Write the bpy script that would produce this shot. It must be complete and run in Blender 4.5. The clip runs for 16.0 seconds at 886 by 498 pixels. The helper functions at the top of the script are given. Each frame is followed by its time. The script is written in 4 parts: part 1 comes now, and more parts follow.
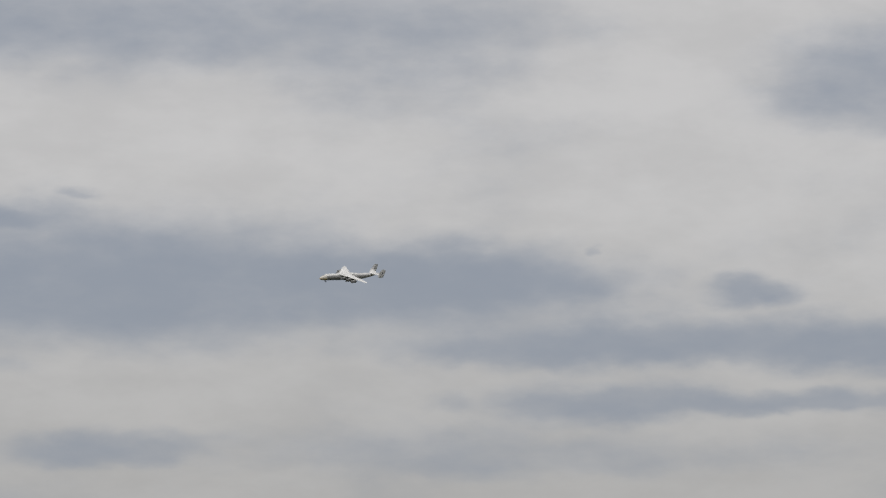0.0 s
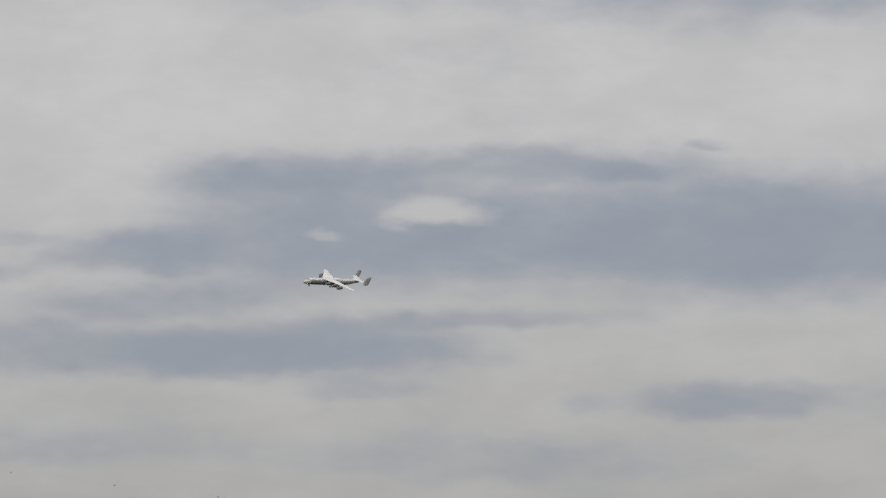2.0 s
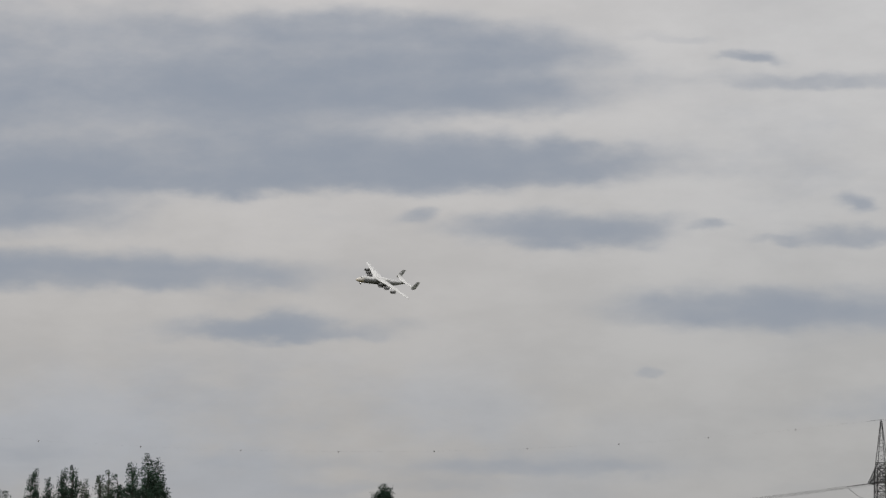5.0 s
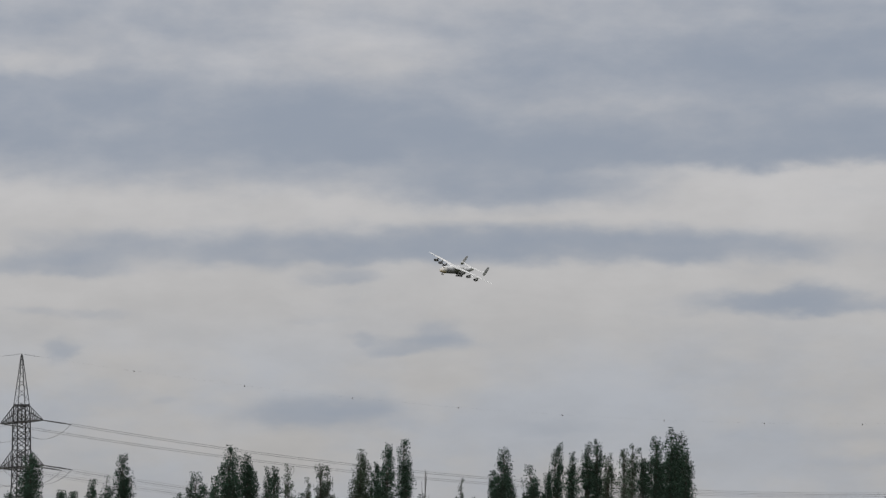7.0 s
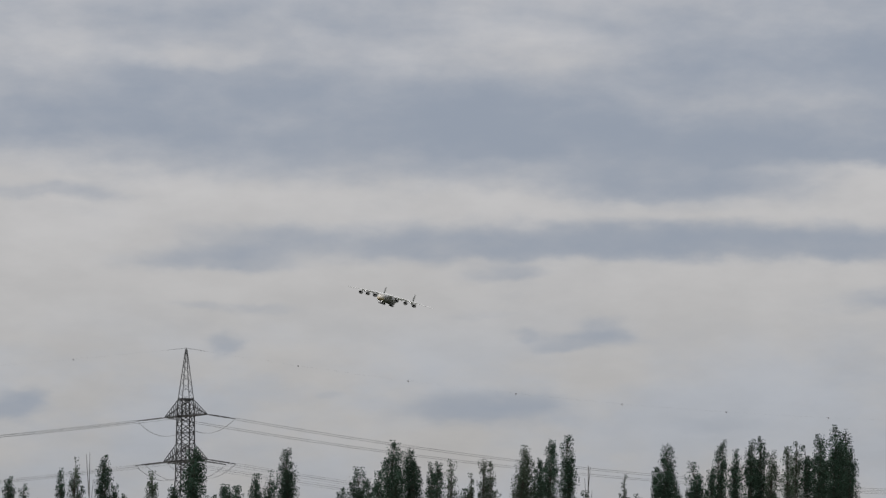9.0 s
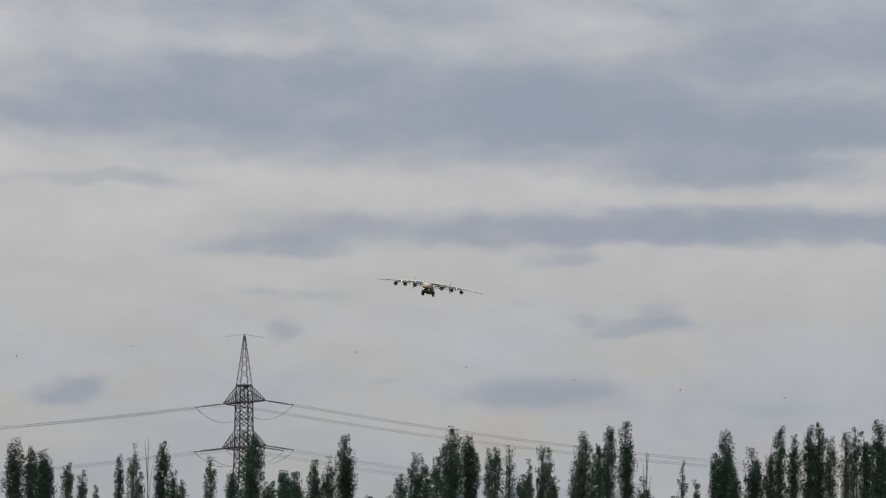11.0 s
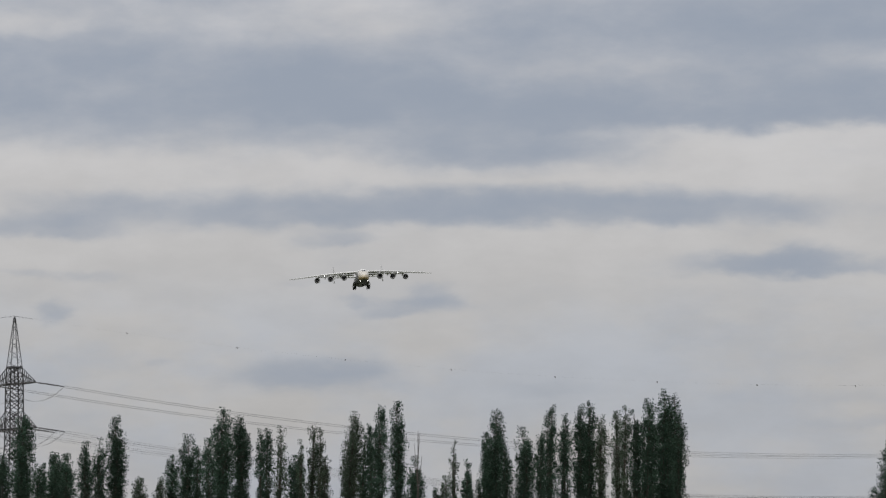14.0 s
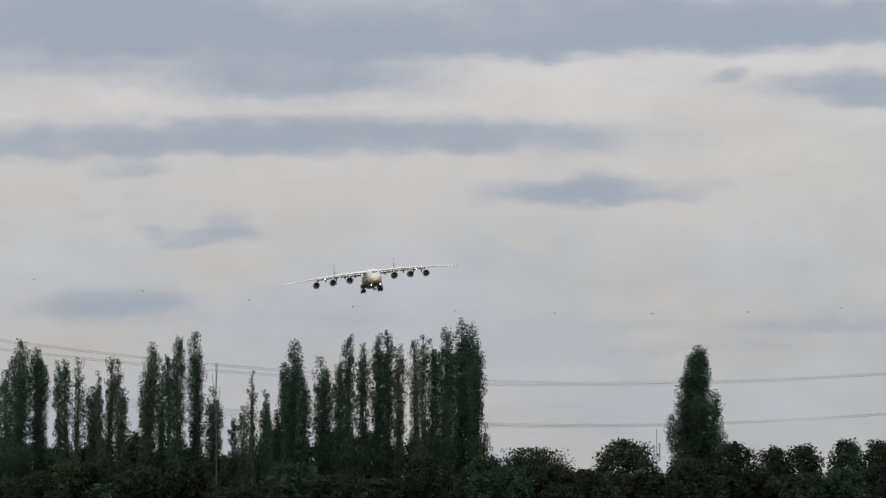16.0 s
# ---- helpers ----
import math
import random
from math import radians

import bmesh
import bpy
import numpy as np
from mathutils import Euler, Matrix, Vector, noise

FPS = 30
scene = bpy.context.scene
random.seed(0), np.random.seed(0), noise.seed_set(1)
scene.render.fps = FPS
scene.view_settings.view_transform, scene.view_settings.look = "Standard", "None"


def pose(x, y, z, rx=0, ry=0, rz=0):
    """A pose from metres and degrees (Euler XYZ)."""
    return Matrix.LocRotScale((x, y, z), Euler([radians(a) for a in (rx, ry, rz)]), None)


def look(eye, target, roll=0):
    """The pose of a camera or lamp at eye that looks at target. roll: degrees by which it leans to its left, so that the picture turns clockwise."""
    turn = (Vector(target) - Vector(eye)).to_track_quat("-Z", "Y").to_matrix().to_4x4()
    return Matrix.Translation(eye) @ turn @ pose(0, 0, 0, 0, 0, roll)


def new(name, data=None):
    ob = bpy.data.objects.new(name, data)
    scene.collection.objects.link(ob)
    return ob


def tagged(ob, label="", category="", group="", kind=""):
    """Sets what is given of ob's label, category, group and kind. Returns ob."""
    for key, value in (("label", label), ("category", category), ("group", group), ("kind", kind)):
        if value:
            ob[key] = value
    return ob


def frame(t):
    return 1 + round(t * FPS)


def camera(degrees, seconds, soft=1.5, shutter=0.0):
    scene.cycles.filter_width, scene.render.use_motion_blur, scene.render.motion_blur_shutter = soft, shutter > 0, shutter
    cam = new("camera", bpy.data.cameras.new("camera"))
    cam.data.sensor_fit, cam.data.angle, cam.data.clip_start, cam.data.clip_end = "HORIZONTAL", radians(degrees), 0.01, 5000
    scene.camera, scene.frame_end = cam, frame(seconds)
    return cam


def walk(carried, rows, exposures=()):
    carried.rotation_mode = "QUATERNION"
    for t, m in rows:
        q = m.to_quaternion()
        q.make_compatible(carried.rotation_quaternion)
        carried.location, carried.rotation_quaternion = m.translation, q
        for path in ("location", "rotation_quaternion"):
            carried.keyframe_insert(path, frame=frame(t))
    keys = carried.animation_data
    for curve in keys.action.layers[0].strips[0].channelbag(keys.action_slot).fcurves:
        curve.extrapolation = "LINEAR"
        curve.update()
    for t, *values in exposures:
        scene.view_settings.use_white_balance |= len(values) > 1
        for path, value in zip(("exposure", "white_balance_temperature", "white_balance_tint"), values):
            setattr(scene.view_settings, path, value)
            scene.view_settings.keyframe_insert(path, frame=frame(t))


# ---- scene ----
# Camera: a long lens on one spot, turned by hand after a flying model aeroplane.
EYE = (0.0, 0.0, 1.6)
cam = camera(10.0, 16.0, soft=1.4)
# seconds, yaw to the left, pitch up, roll (degrees)
CAMERA_ROWS = [
    (0.0, -28.788, 5.309, -0.02),
    (0.5, -27.150, 4.883, 0.05),
    (1.0, -25.333, 4.977, -0.02),
    (1.5, -23.637, 4.880, 0.02),
    (2.0, -21.660, 4.764, -0.01),
    (2.3, -20.523, 4.760, -0.01),
    (2.5, -19.648, 4.650, -0.08),
    (3.0, -17.679, 4.495, 0.12),
    (3.5, -15.898, 4.325, -0.06),
    (4.0, -14.094, 4.298, 0.21),
    (4.5, -12.857, 4.216, 0.11),
    (5.0, -10.676, 4.323, 0.04),
    (5.2, -9.906, 4.336, 0.01),
    (7.3, -4.379, 4.024, 0.00),
    (7.5, -4.215, 4.134, 0.06),
    (8.0, -3.712, 4.012, 0.05),
    (8.5, -3.092, 4.087, 0.15),
    (9.0, -2.899, 3.975, 0.31),
    (9.5, -2.425, 3.715, 0.34),
    (9.7, -2.444, 3.753, 0.38),
    (11.8, -2.145, 3.875, 0.24),
    (12.0, -2.241, 3.915, 0.27),
    (12.5, -2.819, 3.897, 0.12),
    (13.0, -3.701, 3.802, 0.06),
    (13.5, -4.346, 3.791, 0.02),
    (14.0, -4.843, 3.593, -0.13),
    (14.5, -4.971, 3.402, -0.37),
    (15.0, -5.671, 3.228, -0.53),
    (15.5, -6.287, 3.086, -0.79),
    (16.0, -7.136, 2.784, -0.58),
]
walk(cam, [(t, pose(*EYE, 90 + p, 0, y) @ pose(0, 0, 0, 0, 0, r)) for t, y, p, r in CAMERA_ROWS],
     exposures=[(0.0, -0.14, 6480, 10), (5.0, -0.13, 6480, 10), (7.3, -0.09, 6320, 10), (13.0, -0.05, 6320, 10), (16.0, 0.13, 6400, 10)])

# ---- sky, clouds and light ----
SUN_ELEVATION, SUN_AZIMUTH = radians(58), radians(205)


class Nodes:
    """Short hand for building a node tree."""

    def __init__(self, tree):
        self.tree = tree
        tree.nodes.clear()

    def add(self, kind, operation=""):
        n = self.tree.nodes.new(kind)
        if operation:
            n.operation = operation
        return n

    def plug(self, socket, value):
        if isinstance(value, bpy.types.NodeSocket):
            self.tree.links.new(value, socket)
        elif value is not None:
            socket.default_value = value

    def math(self, op, a, b=None, c=None, clamp=False):
        n = self.add("ShaderNodeMath", op)
        n.use_clamp = clamp
        for s, v in zip(n.inputs, (a, b, c)):
            self.plug(s, v)
        return n.outputs[0]

    def vmath(self, op, a, b=None, c=None):
        n = self.add("ShaderNodeVectorMath", op)
        for s, v in zip(n.inputs, (a, b, c)):
            self.plug(s, v)
        return n.outputs["Value"] if op == "LENGTH" else n.outputs[0]

    def noise(self, vector, scale, detail=4.0, rough=0.55, out="Fac"):
        n = self.add("ShaderNodeTexNoise")
        self.plug(n.inputs["Vector"], vector)
        n.inputs["Scale"].default_value = scale
        n.inputs["Detail"].default_value = detail
        n.inputs["Roughness"].default_value = rough
        return n.outputs[out]

    def span(self, value, a, b, lo=0.0, hi=1.0, smooth=True):
        n = self.add("ShaderNodeMapRange")
        n.interpolation_type = "SMOOTHSTEP" if smooth else "LINEAR"
        for s, v in zip(n.inputs, (value, a, b, lo, hi)):
            self.plug(s, v)
        return n.outputs[0]

    def mix(self, fac, a, b, blend="MIX"):
        n = self.add("ShaderNodeMix")
        n.data_type, n.blend_type = "RGBA", blend
        self.plug(n.inputs[0], fac)
        self.plug(n.inputs[6], a)
        self.plug(n.inputs[7], b)
        return n.outputs[2]


world = bpy.data.worlds.new("overcast_sky")
scene.world = world
world.use_nodes = True
W = Nodes(world.node_tree)
_dir = W.add("ShaderNodeTexCoord").outputs["Generated"]
_sep = W.add("ShaderNodeSeparateXYZ")
W.plug(_sep.inputs[0], _dir)
_az = W.math("MULTIPLY", W.math("ARCTAN2", W.math("MULTIPLY", _sep.outputs[0], -1.0), _sep.outputs[1]), 57.29578)
_el = W.math("MULTIPLY", W.math("ARCSINE", _sep.outputs[2]), 57.29578)
_flat = W.add("ShaderNodeCombineXYZ")
W.plug(_flat.inputs[0], _az)
W.plug(_flat.inputs[1], _el)
PLACE = _flat.outputs[0]                       # degrees: azimuth to the left, elevation
# ragged edges: the place is pushed about by noise at three sizes, longer than high
_long = W.vmath("MULTIPLY", PLACE, (0.7, 1.5, 1.0))
_big = W.vmath("SUBTRACT", W.noise(_long, 0.8, 2.0, 0.5, "Color"), (0.5, 0.5, 0.5))
_mid = W.vmath("SUBTRACT", W.noise(_long, 2.6, 4.0, 0.5, "Color"), (0.5, 0.5, 0.5))
WARPED = W.vmath("ADD", W.vmath("MULTIPLY_ADD", _big, (0.9, 0.28, 0.0), PLACE), W.vmath("MULTIPLY", _mid, (0.60, 0.27, 0.0)))
FLUFF = W.noise(W.vmath("MULTIPLY", PLACE, (0.8, 1.7, 1.0)), 1.4, 7.0, 0.56)     # lumps and wisps
COVER = W.math("MULTIPLY", W.span(W.noise(_long, 0.42, 6.0, 0.6), 0.42, 0.75), 0.27)
GLOW = 0.0


def cloud(az, el, half_width, half_height, depth):
    """One bank of grey cloud (or a thin bright place, where depth is negative) at that azimuth and elevation, in degrees."""
    global COVER, GLOW
    off = W.vmath("MULTIPLY", W.vmath("SUBTRACT", WARPED, (az, el, 0.0)), (0.9 / half_width, 0.9 / half_height, 0.0))
    off = W.vmath("MULTIPLY_ADD", W.vmath("MINIMUM", off, (0.0, 0.0, 0.0)), (0.0, 0.35, 0.0), off)      # flatter below
    d = W.span(W.vmath("LENGTH", off), 1.55, 0.30, 0.0, abs(depth))
    if depth > 0:
        COVER = W.math("ADD", COVER, W.math("MULTIPLY", d, W.math("SUBTRACT", 1.0, COVER)))
    else:
        GLOW = W.math("ADD", GLOW, d)


cloud(-25.05, 4.83, 3.20, 0.80, 0.90)
cloud(-28.92, 4.87, 1.95, 0.45, 0.90)
cloud(-30.04, 4.20, 1.79, 0.29, 0.75)
cloud(-32.25, 4.76, 0.48, 0.16, 0.70)
cloud(-33.37, 4.17, 1.28, 0.34, 0.90)
cloud(-31.29, 4.22, 1.12, 0.32, 0.60)
cloud(-30.68, 3.56, 1.41, 0.22, 0.70)
cloud(-33.11, 3.55, 1.53, 0.16, 0.70)
cloud(-29.79, 2.98, 3.58, 0.29, 0.45)
cloud(-24.71, 3.01, 1.25, 0.19, 0.40)
cloud(-28.79, 3.59, 0.22, 0.13, 0.30)
cloud(-33.90, 7.08, 1.41, 0.64, 0.70)
cloud(-28.09, 7.81, 2.08, 0.90, 0.40)
cloud(-24.71, 7.89, 1.60, 0.86, 0.45)
cloud(-30.56, 5.34, 0.10, 0.06, 0.40)
cloud(-24.61, 5.93, 0.21, 0.06, 0.35)
cloud(-23.70, 5.62, 0.45, 0.13, 0.50)
cloud(-22.74, 5.72, 1.37, 0.22, 0.60)
cloud(-20.02, 5.56, 1.34, 0.30, 0.65)
cloud(-20.53, 4.85, 2.24, 0.74, 0.75)
cloud(-21.62, 5.15, 0.45, 0.14, -0.60)
cloud(-20.31, 4.94, 0.22, 0.06, -0.30)
cloud(-21.75, 3.93, 1.85, 0.13, 0.55)
cloud(-19.84, 3.57, 1.85, 0.29, 0.65)
cloud(-20.77, 3.14, 0.74, 0.14, 0.45)
cloud(-23.21, 3.03, 0.37, 0.10, 0.30)
cloud(-24.96, 3.03, 0.90, 0.19, 0.40)
cloud(-22.14, 2.36, 2.24, 0.29, 0.40)
cloud(-23.42, 7.79, 5.44, 0.48, 0.40)
cloud(-18.18, 4.68, 1.02, 0.22, 0.60)
cloud(-18.34, 4.17, 1.50, 0.22, 0.60)
cloud(-14.00, 3.63, 1.36, 0.26, 0.75)
cloud(-17.28, 3.59, 2.56, 0.35, 0.65)
cloud(-15.30, 4.46, 0.64, 0.13, 0.65)
cloud(-15.30, 4.83, 0.22, 0.11, 0.65)
cloud(-16.59, 4.51, 0.43, 0.14, 0.60)
cloud(-16.87, 4.91, 0.35, 0.10, 0.35)
cloud(-14.49, 4.41, 0.22, 0.05, 0.35)
cloud(-13.82, 4.54, 0.19, 0.07, 0.55)
cloud(-20.28, 3.58, 1.47, 0.35, 0.60)
cloud(-14.11, 6.46, 0.35, 0.07, 0.65)
cloud(-14.88, 6.22, 1.12, 0.10, 0.45)
cloud(-13.27, 6.65, 0.42, 0.04, 0.25)
cloud(-11.35, 6.52, 1.12, 0.22, 0.70)
cloud(-11.19, 5.99, 0.96, 0.24, 0.50)
cloud(-11.52, 5.25, 1.28, 0.22, 0.65)
cloud(-12.09, 4.52, 1.15, 0.19, 0.60)
cloud(-13.01, 2.94, 0.14, 0.08, 0.40)
cloud(-16.96, 2.51, 2.24, 0.22, 0.40)
cloud(-12.10, 1.90, 1.53, 0.13, 0.30)
cloud(-9.55, 6.79, 1.98, 0.22, 0.70)
cloud(-10.01, 6.15, 2.43, 0.42, 0.75)
cloud(-8.69, 5.25, 4.00, 0.29, 0.70)
cloud(-7.38, 5.05, 3.01, 0.16, 0.70)
cloud(-5.82, 4.66, 1.44, 0.29, 0.50)
cloud(-9.17, 5.83, 1.28, 0.74, 0.50)
cloud(-6.29, 6.16, 1.60, 0.70, 0.45)
cloud(-7.10, 4.00, 2.08, 0.22, 0.80)
cloud(-8.76, 3.41, 1.18, 0.14, 0.75)
cloud(-8.89, 3.47, 0.35, 0.17, 0.50)
cloud(-10.39, 4.65, 0.26, 0.10, 0.40)
cloud(-8.86, 1.93, 0.96, 0.10, 0.30)
cloud(-11.74, 1.81, 1.60, 0.10, 0.40)
cloud(-10.14, 1.63, 1.28, 0.11, 0.30)
cloud(-0.44, 3.80, 1.02, 0.16, 0.60)
cloud(-0.73, 4.05, 0.74, 0.21, 0.50)
cloud(-3.00, 4.03, 1.53, 0.24, 0.70)
cloud(-4.92, 4.05, 1.28, 0.19, 0.60)
cloud(-3.55, 3.70, 0.42, 0.10, 0.40)
cloud(-4.54, 2.92, 0.64, 0.11, 0.55)
cloud(-4.77, 3.05, 0.29, 0.14, 0.50)
cloud(-3.86, 3.00, 0.18, 0.06, 0.40)
cloud(-3.30, 2.16, 0.99, 0.22, 0.70)
cloud(-3.87, 2.26, 0.48, 0.13, 0.40)
cloud(-0.48, 3.26, 0.61, 0.06, 0.35)
cloud(-0.42, 2.91, 0.16, 0.10, 0.40)
cloud(-1.56, 2.34, 0.14, 0.06, 0.35)
cloud(1.97, 2.17, 0.45, 0.18, 0.70)
cloud(1.66, 2.29, 0.18, 0.13, 0.40)
cloud(-3.23, 3.22, 0.35, 0.06, 0.25)
cloud(-6.14, 2.03, 0.70, 0.08, 0.25)
cloud(1.17, 5.35, 1.60, 0.26, 0.60)
cloud(-3.00, 5.00, 4.48, 0.38, 0.55)
cloud(-3.44, 5.33, 1.47, 0.38, 0.90)
cloud(-5.56, 4.69, 1.28, 0.19, 0.50)
cloud(1.67, 4.55, 1.09, 0.10, 0.40)
cloud(0.55, 6.70, 2.88, 0.38, 0.30)
cloud(-7.96, 5.81, 0.80, 0.67, 0.35)
cloud(-0.10, 5.75, 2.24, 0.26, 0.35)
cloud(0.06, 6.10, 0.61, 0.16, -0.22)
cloud(-4.05, 6.22, 1.18, 0.26, -0.18)
cloud(-10.63, 5.24, 1.76, 0.32, 0.60)
cloud(-12.21, 4.48, 1.12, 0.22, 0.50)
cloud(-10.46, 4.70, 0.19, 0.10, 0.30)
cloud(-7.86, 1.12, 0.26, 0.26, -0.30)
cloud(-11.37, 1.18, 0.32, 0.22, -0.30)
cloud(-2.6, 6.1, 6.0, 1.3, 0.50)
cloud(-0.5, 5.4, 4.5, 0.5, 0.35)
COVER = W.math("SUBTRACT", COVER, GLOW, clamp=True)
# the lumps eat into the banks' rims and thin their middle
_rim = W.math("MULTIPLY", W.span(COVER, 0.0, 0.3, 0.25, 1.0), W.math("SUBTRACT", FLUFF, 0.5))
COVER = W.math("MULTIPLY_ADD", _rim, 0.60, COVER)
COVER = W.span(COVER, -0.02, 1.02)
_high = W.span(_el, 1.0, 7.0)
_veil = W.span(W.noise(_long, 0.9, 7.0, 0.6), 0.3, 0.7, 0.95, 1.05)
_thin = W.vmath("MULTIPLY", W.mix(_high, (0.458, 0.451, 0.445, 1), (0.625, 0.613, 0.608, 1)), W.vmath("MULTIPLY", (1, 1, 1), _veil))
# towards the left of the sky the veil is bluer low down and warmer above
_part = W.math("MULTIPLY", W.span(_az, -15.0, -9.0), W.span(_az, 20.0, 8.0))
_low = W.math("MULTIPLY", W.math("MULTIPLY", _part, W.span(_el, 3.6, 2.2)), W.span(W.noise(_long, 0.55, 5.0, 0.55), 0.36, 0.62))
_thin = W.vmath("MULTIPLY", _thin, W.mix(_part, (1, 1, 1, 1), (1.02, 1.0, 0.985, 1)))
_thin = W.vmath("MULTIPLY", _thin, W.mix(_low, (1, 1, 1, 1), (0.915, 0.975, 1.07, 1)))
_thick = W.mix(_high, (0.322, 0.352, 0.408, 1), (0.318, 0.352, 0.416, 1))
_clouds = W.mix(COVER, _thin, _thick)
_nishita = W.add("ShaderNodeTexSky")
_nishita.sky_type, _nishita.sun_disc = "NISHITA", False
_nishita.sun_elevation, _nishita.sun_rotation = SUN_ELEVATION, SUN_AZIMUTH
_blue = W.add("ShaderNodeBackground")
W.plug(_blue.inputs[0], _nishita.outputs[0])
_blue.inputs[1].default_value = 0.06
_grey = W.add("ShaderNodeBackground")
W.plug(_grey.inputs[0], _clouds)
_grey.inputs[1].default_value = 1.0
_over = W.add("ShaderNodeMixShader")
_over.inputs[0].default_value = 0.93
W.plug(_over.inputs[1], _blue.outputs[0])
W.plug(_over.inputs[2], _grey.outputs[0])
W.plug(W.add("ShaderNodeOutputWorld").inputs[0], _over.outputs[0])

sun_data = bpy.data.lights.new("sun", "SUN")
sun_data.energy, sun_data.angle, sun_data.color = 1.3, radians(16), (1.0, 0.965, 0.91)
sun = new("sun", sun_data)
sun.matrix_world = look((0, 0, 0), (-math.sin(SUN_AZIMUTH) * math.cos(SUN_ELEVATION), -math.cos(SUN_AZIMUTH) * math.cos(SUN_ELEVATION), -math.sin(SUN_ELEVATION)))


# ---- materials ----
def material(name, colour, rough=0.6, metal=0.0, vary=0.15, grain=8.0, bump=0.0, per_object=0.0, per_leaf=0.0, glow=None, sheer=0.0, bands=None, gloss=0.5):
    """A procedural surface: base colour with broad stains and fine grain, optional relief and variation from piece to piece."""
    m = bpy.data.materials.new(name)
    m.use_nodes = True
    N = Nodes(m.node_tree)
    where = N.add("ShaderNodeTexCoord").outputs["Object"]
    base = (*colour, 1)
    if bands:
        # bands: (height, colour) from below upwards, in metres of the thing
        z = N.add("ShaderNodeSeparateXYZ")
        N.plug(z.inputs[0], where)
        for height, c in bands:
            base = N.mix(N.span(z.outputs[2], height - 0.003, height + 0.003), base, (*c, 1))
    stain = N.span(N.noise(where, grain * 0.17, 3.0), 0.3, 0.7, 1 - vary, 1 + vary)
    fine = N.span(N.noise(where, grain, 5.0, 0.65), 0.25, 0.75, 1 - vary * 0.7, 1 + vary * 0.7)
    shade = N.math("MULTIPLY", stain, fine)
    if per_object:
        shade = N.math("MULTIPLY", shade, N.span(N.add("ShaderNodeObjectInfo").outputs["Random"], 0, 1, 1 - per_object, 1 + per_object, False))
    if per_leaf:
        shade = N.math("MULTIPLY", shade, N.span(N.add("ShaderNodeNewGeometry").outputs["Random Per Island"], 0, 1, 1 - per_leaf, 1 + per_leaf, False))
    scale = N.add("ShaderNodeVectorMath", "SCALE")
    N.plug(scale.inputs[0], base if not isinstance(base, tuple) else base[:3])
    N.plug(scale.inputs["Scale"], shade)
    p = N.add("ShaderNodeBsdfPrincipled")
    N.plug(p.inputs["Base Color"], scale.outputs[0])
    N.plug(p.inputs["Roughness"], N.span(fine, 1 - vary, 1 + vary, max(rough - 0.08, 0.02), min(rough + 0.08, 1.0)))
    p.inputs["Metallic"].default_value = metal
    p.inputs["Specular IOR Level"].default_value = gloss
    if glow:
        p.inputs["Emission Color"].default_value = (*glow[0], 1)
        p.inputs["Emission Strength"].default_value = glow[1]
    if bump:
        b = N.add("ShaderNodeBump")
        b.inputs["Strength"].default_value = bump
        b.inputs["Distance"].default_value = 0.05
        N.plug(b.inputs["Height"], fine)
        N.plug(p.inputs["Normal"], b.outputs[0])
    surface = p.outputs[0]
    if sheer:
        t = N.add("ShaderNodeBsdfTranslucent")
        N.plug(t.inputs[0], scale.outputs[0])
        s = N.add("ShaderNodeMixShader")
        s.inputs[0].default_value = sheer
        N.plug(s.inputs[1], surface)
        N.plug(s.inputs[2], t.outputs[0])
        surface = s.outputs[0]
    N.plug(N.add("ShaderNodeOutputMaterial").inputs[0], surface)
    return m


GRASS = material("meadow_grass", (0.075, 0.085, 0.05), 0.95, vary=0.3, grain=0.4, bump=0.3)
BARK = material("poplar_bark", (0.055, 0.048, 0.038), 0.9, vary=0.3, grain=6, bump=0.5)
DEAD_WOOD = material("grey_dead_wood", (0.09, 0.08, 0.07), 0.9, vary=0.25, grain=6, bump=0.4)
LEAF_DARK = material("dark_poplar_leaves", (0.044, 0.076, 0.053), 0.8, vary=0.38, grain=1.6, per_object=0.20, per_leaf=0.25, sheer=0.2, gloss=0.12)
LEAF_OLIVE = material("olive_poplar_leaves", (0.070, 0.096, 0.066), 0.8, vary=0.35, grain=1.6, per_object=0.2, per_leaf=0.25, sheer=0.22, gloss=0.12)
LEAF_BUSH = material("bush_leaves", (0.032, 0.047, 0.028), 0.8, vary=0.35, grain=0.5, per_object=0.25, per_leaf=0.35, sheer=0.2, gloss=0.12)
LEAF_RUST = material("rusty_autumn_leaves", (0.034, 0.040, 0.026), 0.8, vary=0.35, grain=0.5, per_object=0.25, per_leaf=0.35, sheer=0.2, gloss=0.12)
LEAF_SILVER = material("silvery_willow_leaves", (0.062, 0.068, 0.050), 0.8, vary=0.3, grain=0.5, per_object=0.15, per_leaf=0.4, sheer=0.18, gloss=0.25)
STEEL = material("weathered_galvanised_steel", (0.05, 0.05, 0.052), 0.7, 0.2, vary=0.25, grain=3)
CONDUCTOR = material("dull_aluminium_cable", (0.27, 0.27, 0.27), 0.6, 0.2, vary=0.1, grain=2)
INSULATOR = material("dark_glazed_insulator", (0.05, 0.045, 0.042), 0.35, vary=0.15, grain=6)
MARKER = material("grey_marker_plastic", (0.30, 0.29, 0.29), 0.5, vary=0.1, grain=6)
CONCRETE = material("footing_concrete", (0.32, 0.31, 0.29), 0.9, vary=0.2, grain=4, bump=0.3)
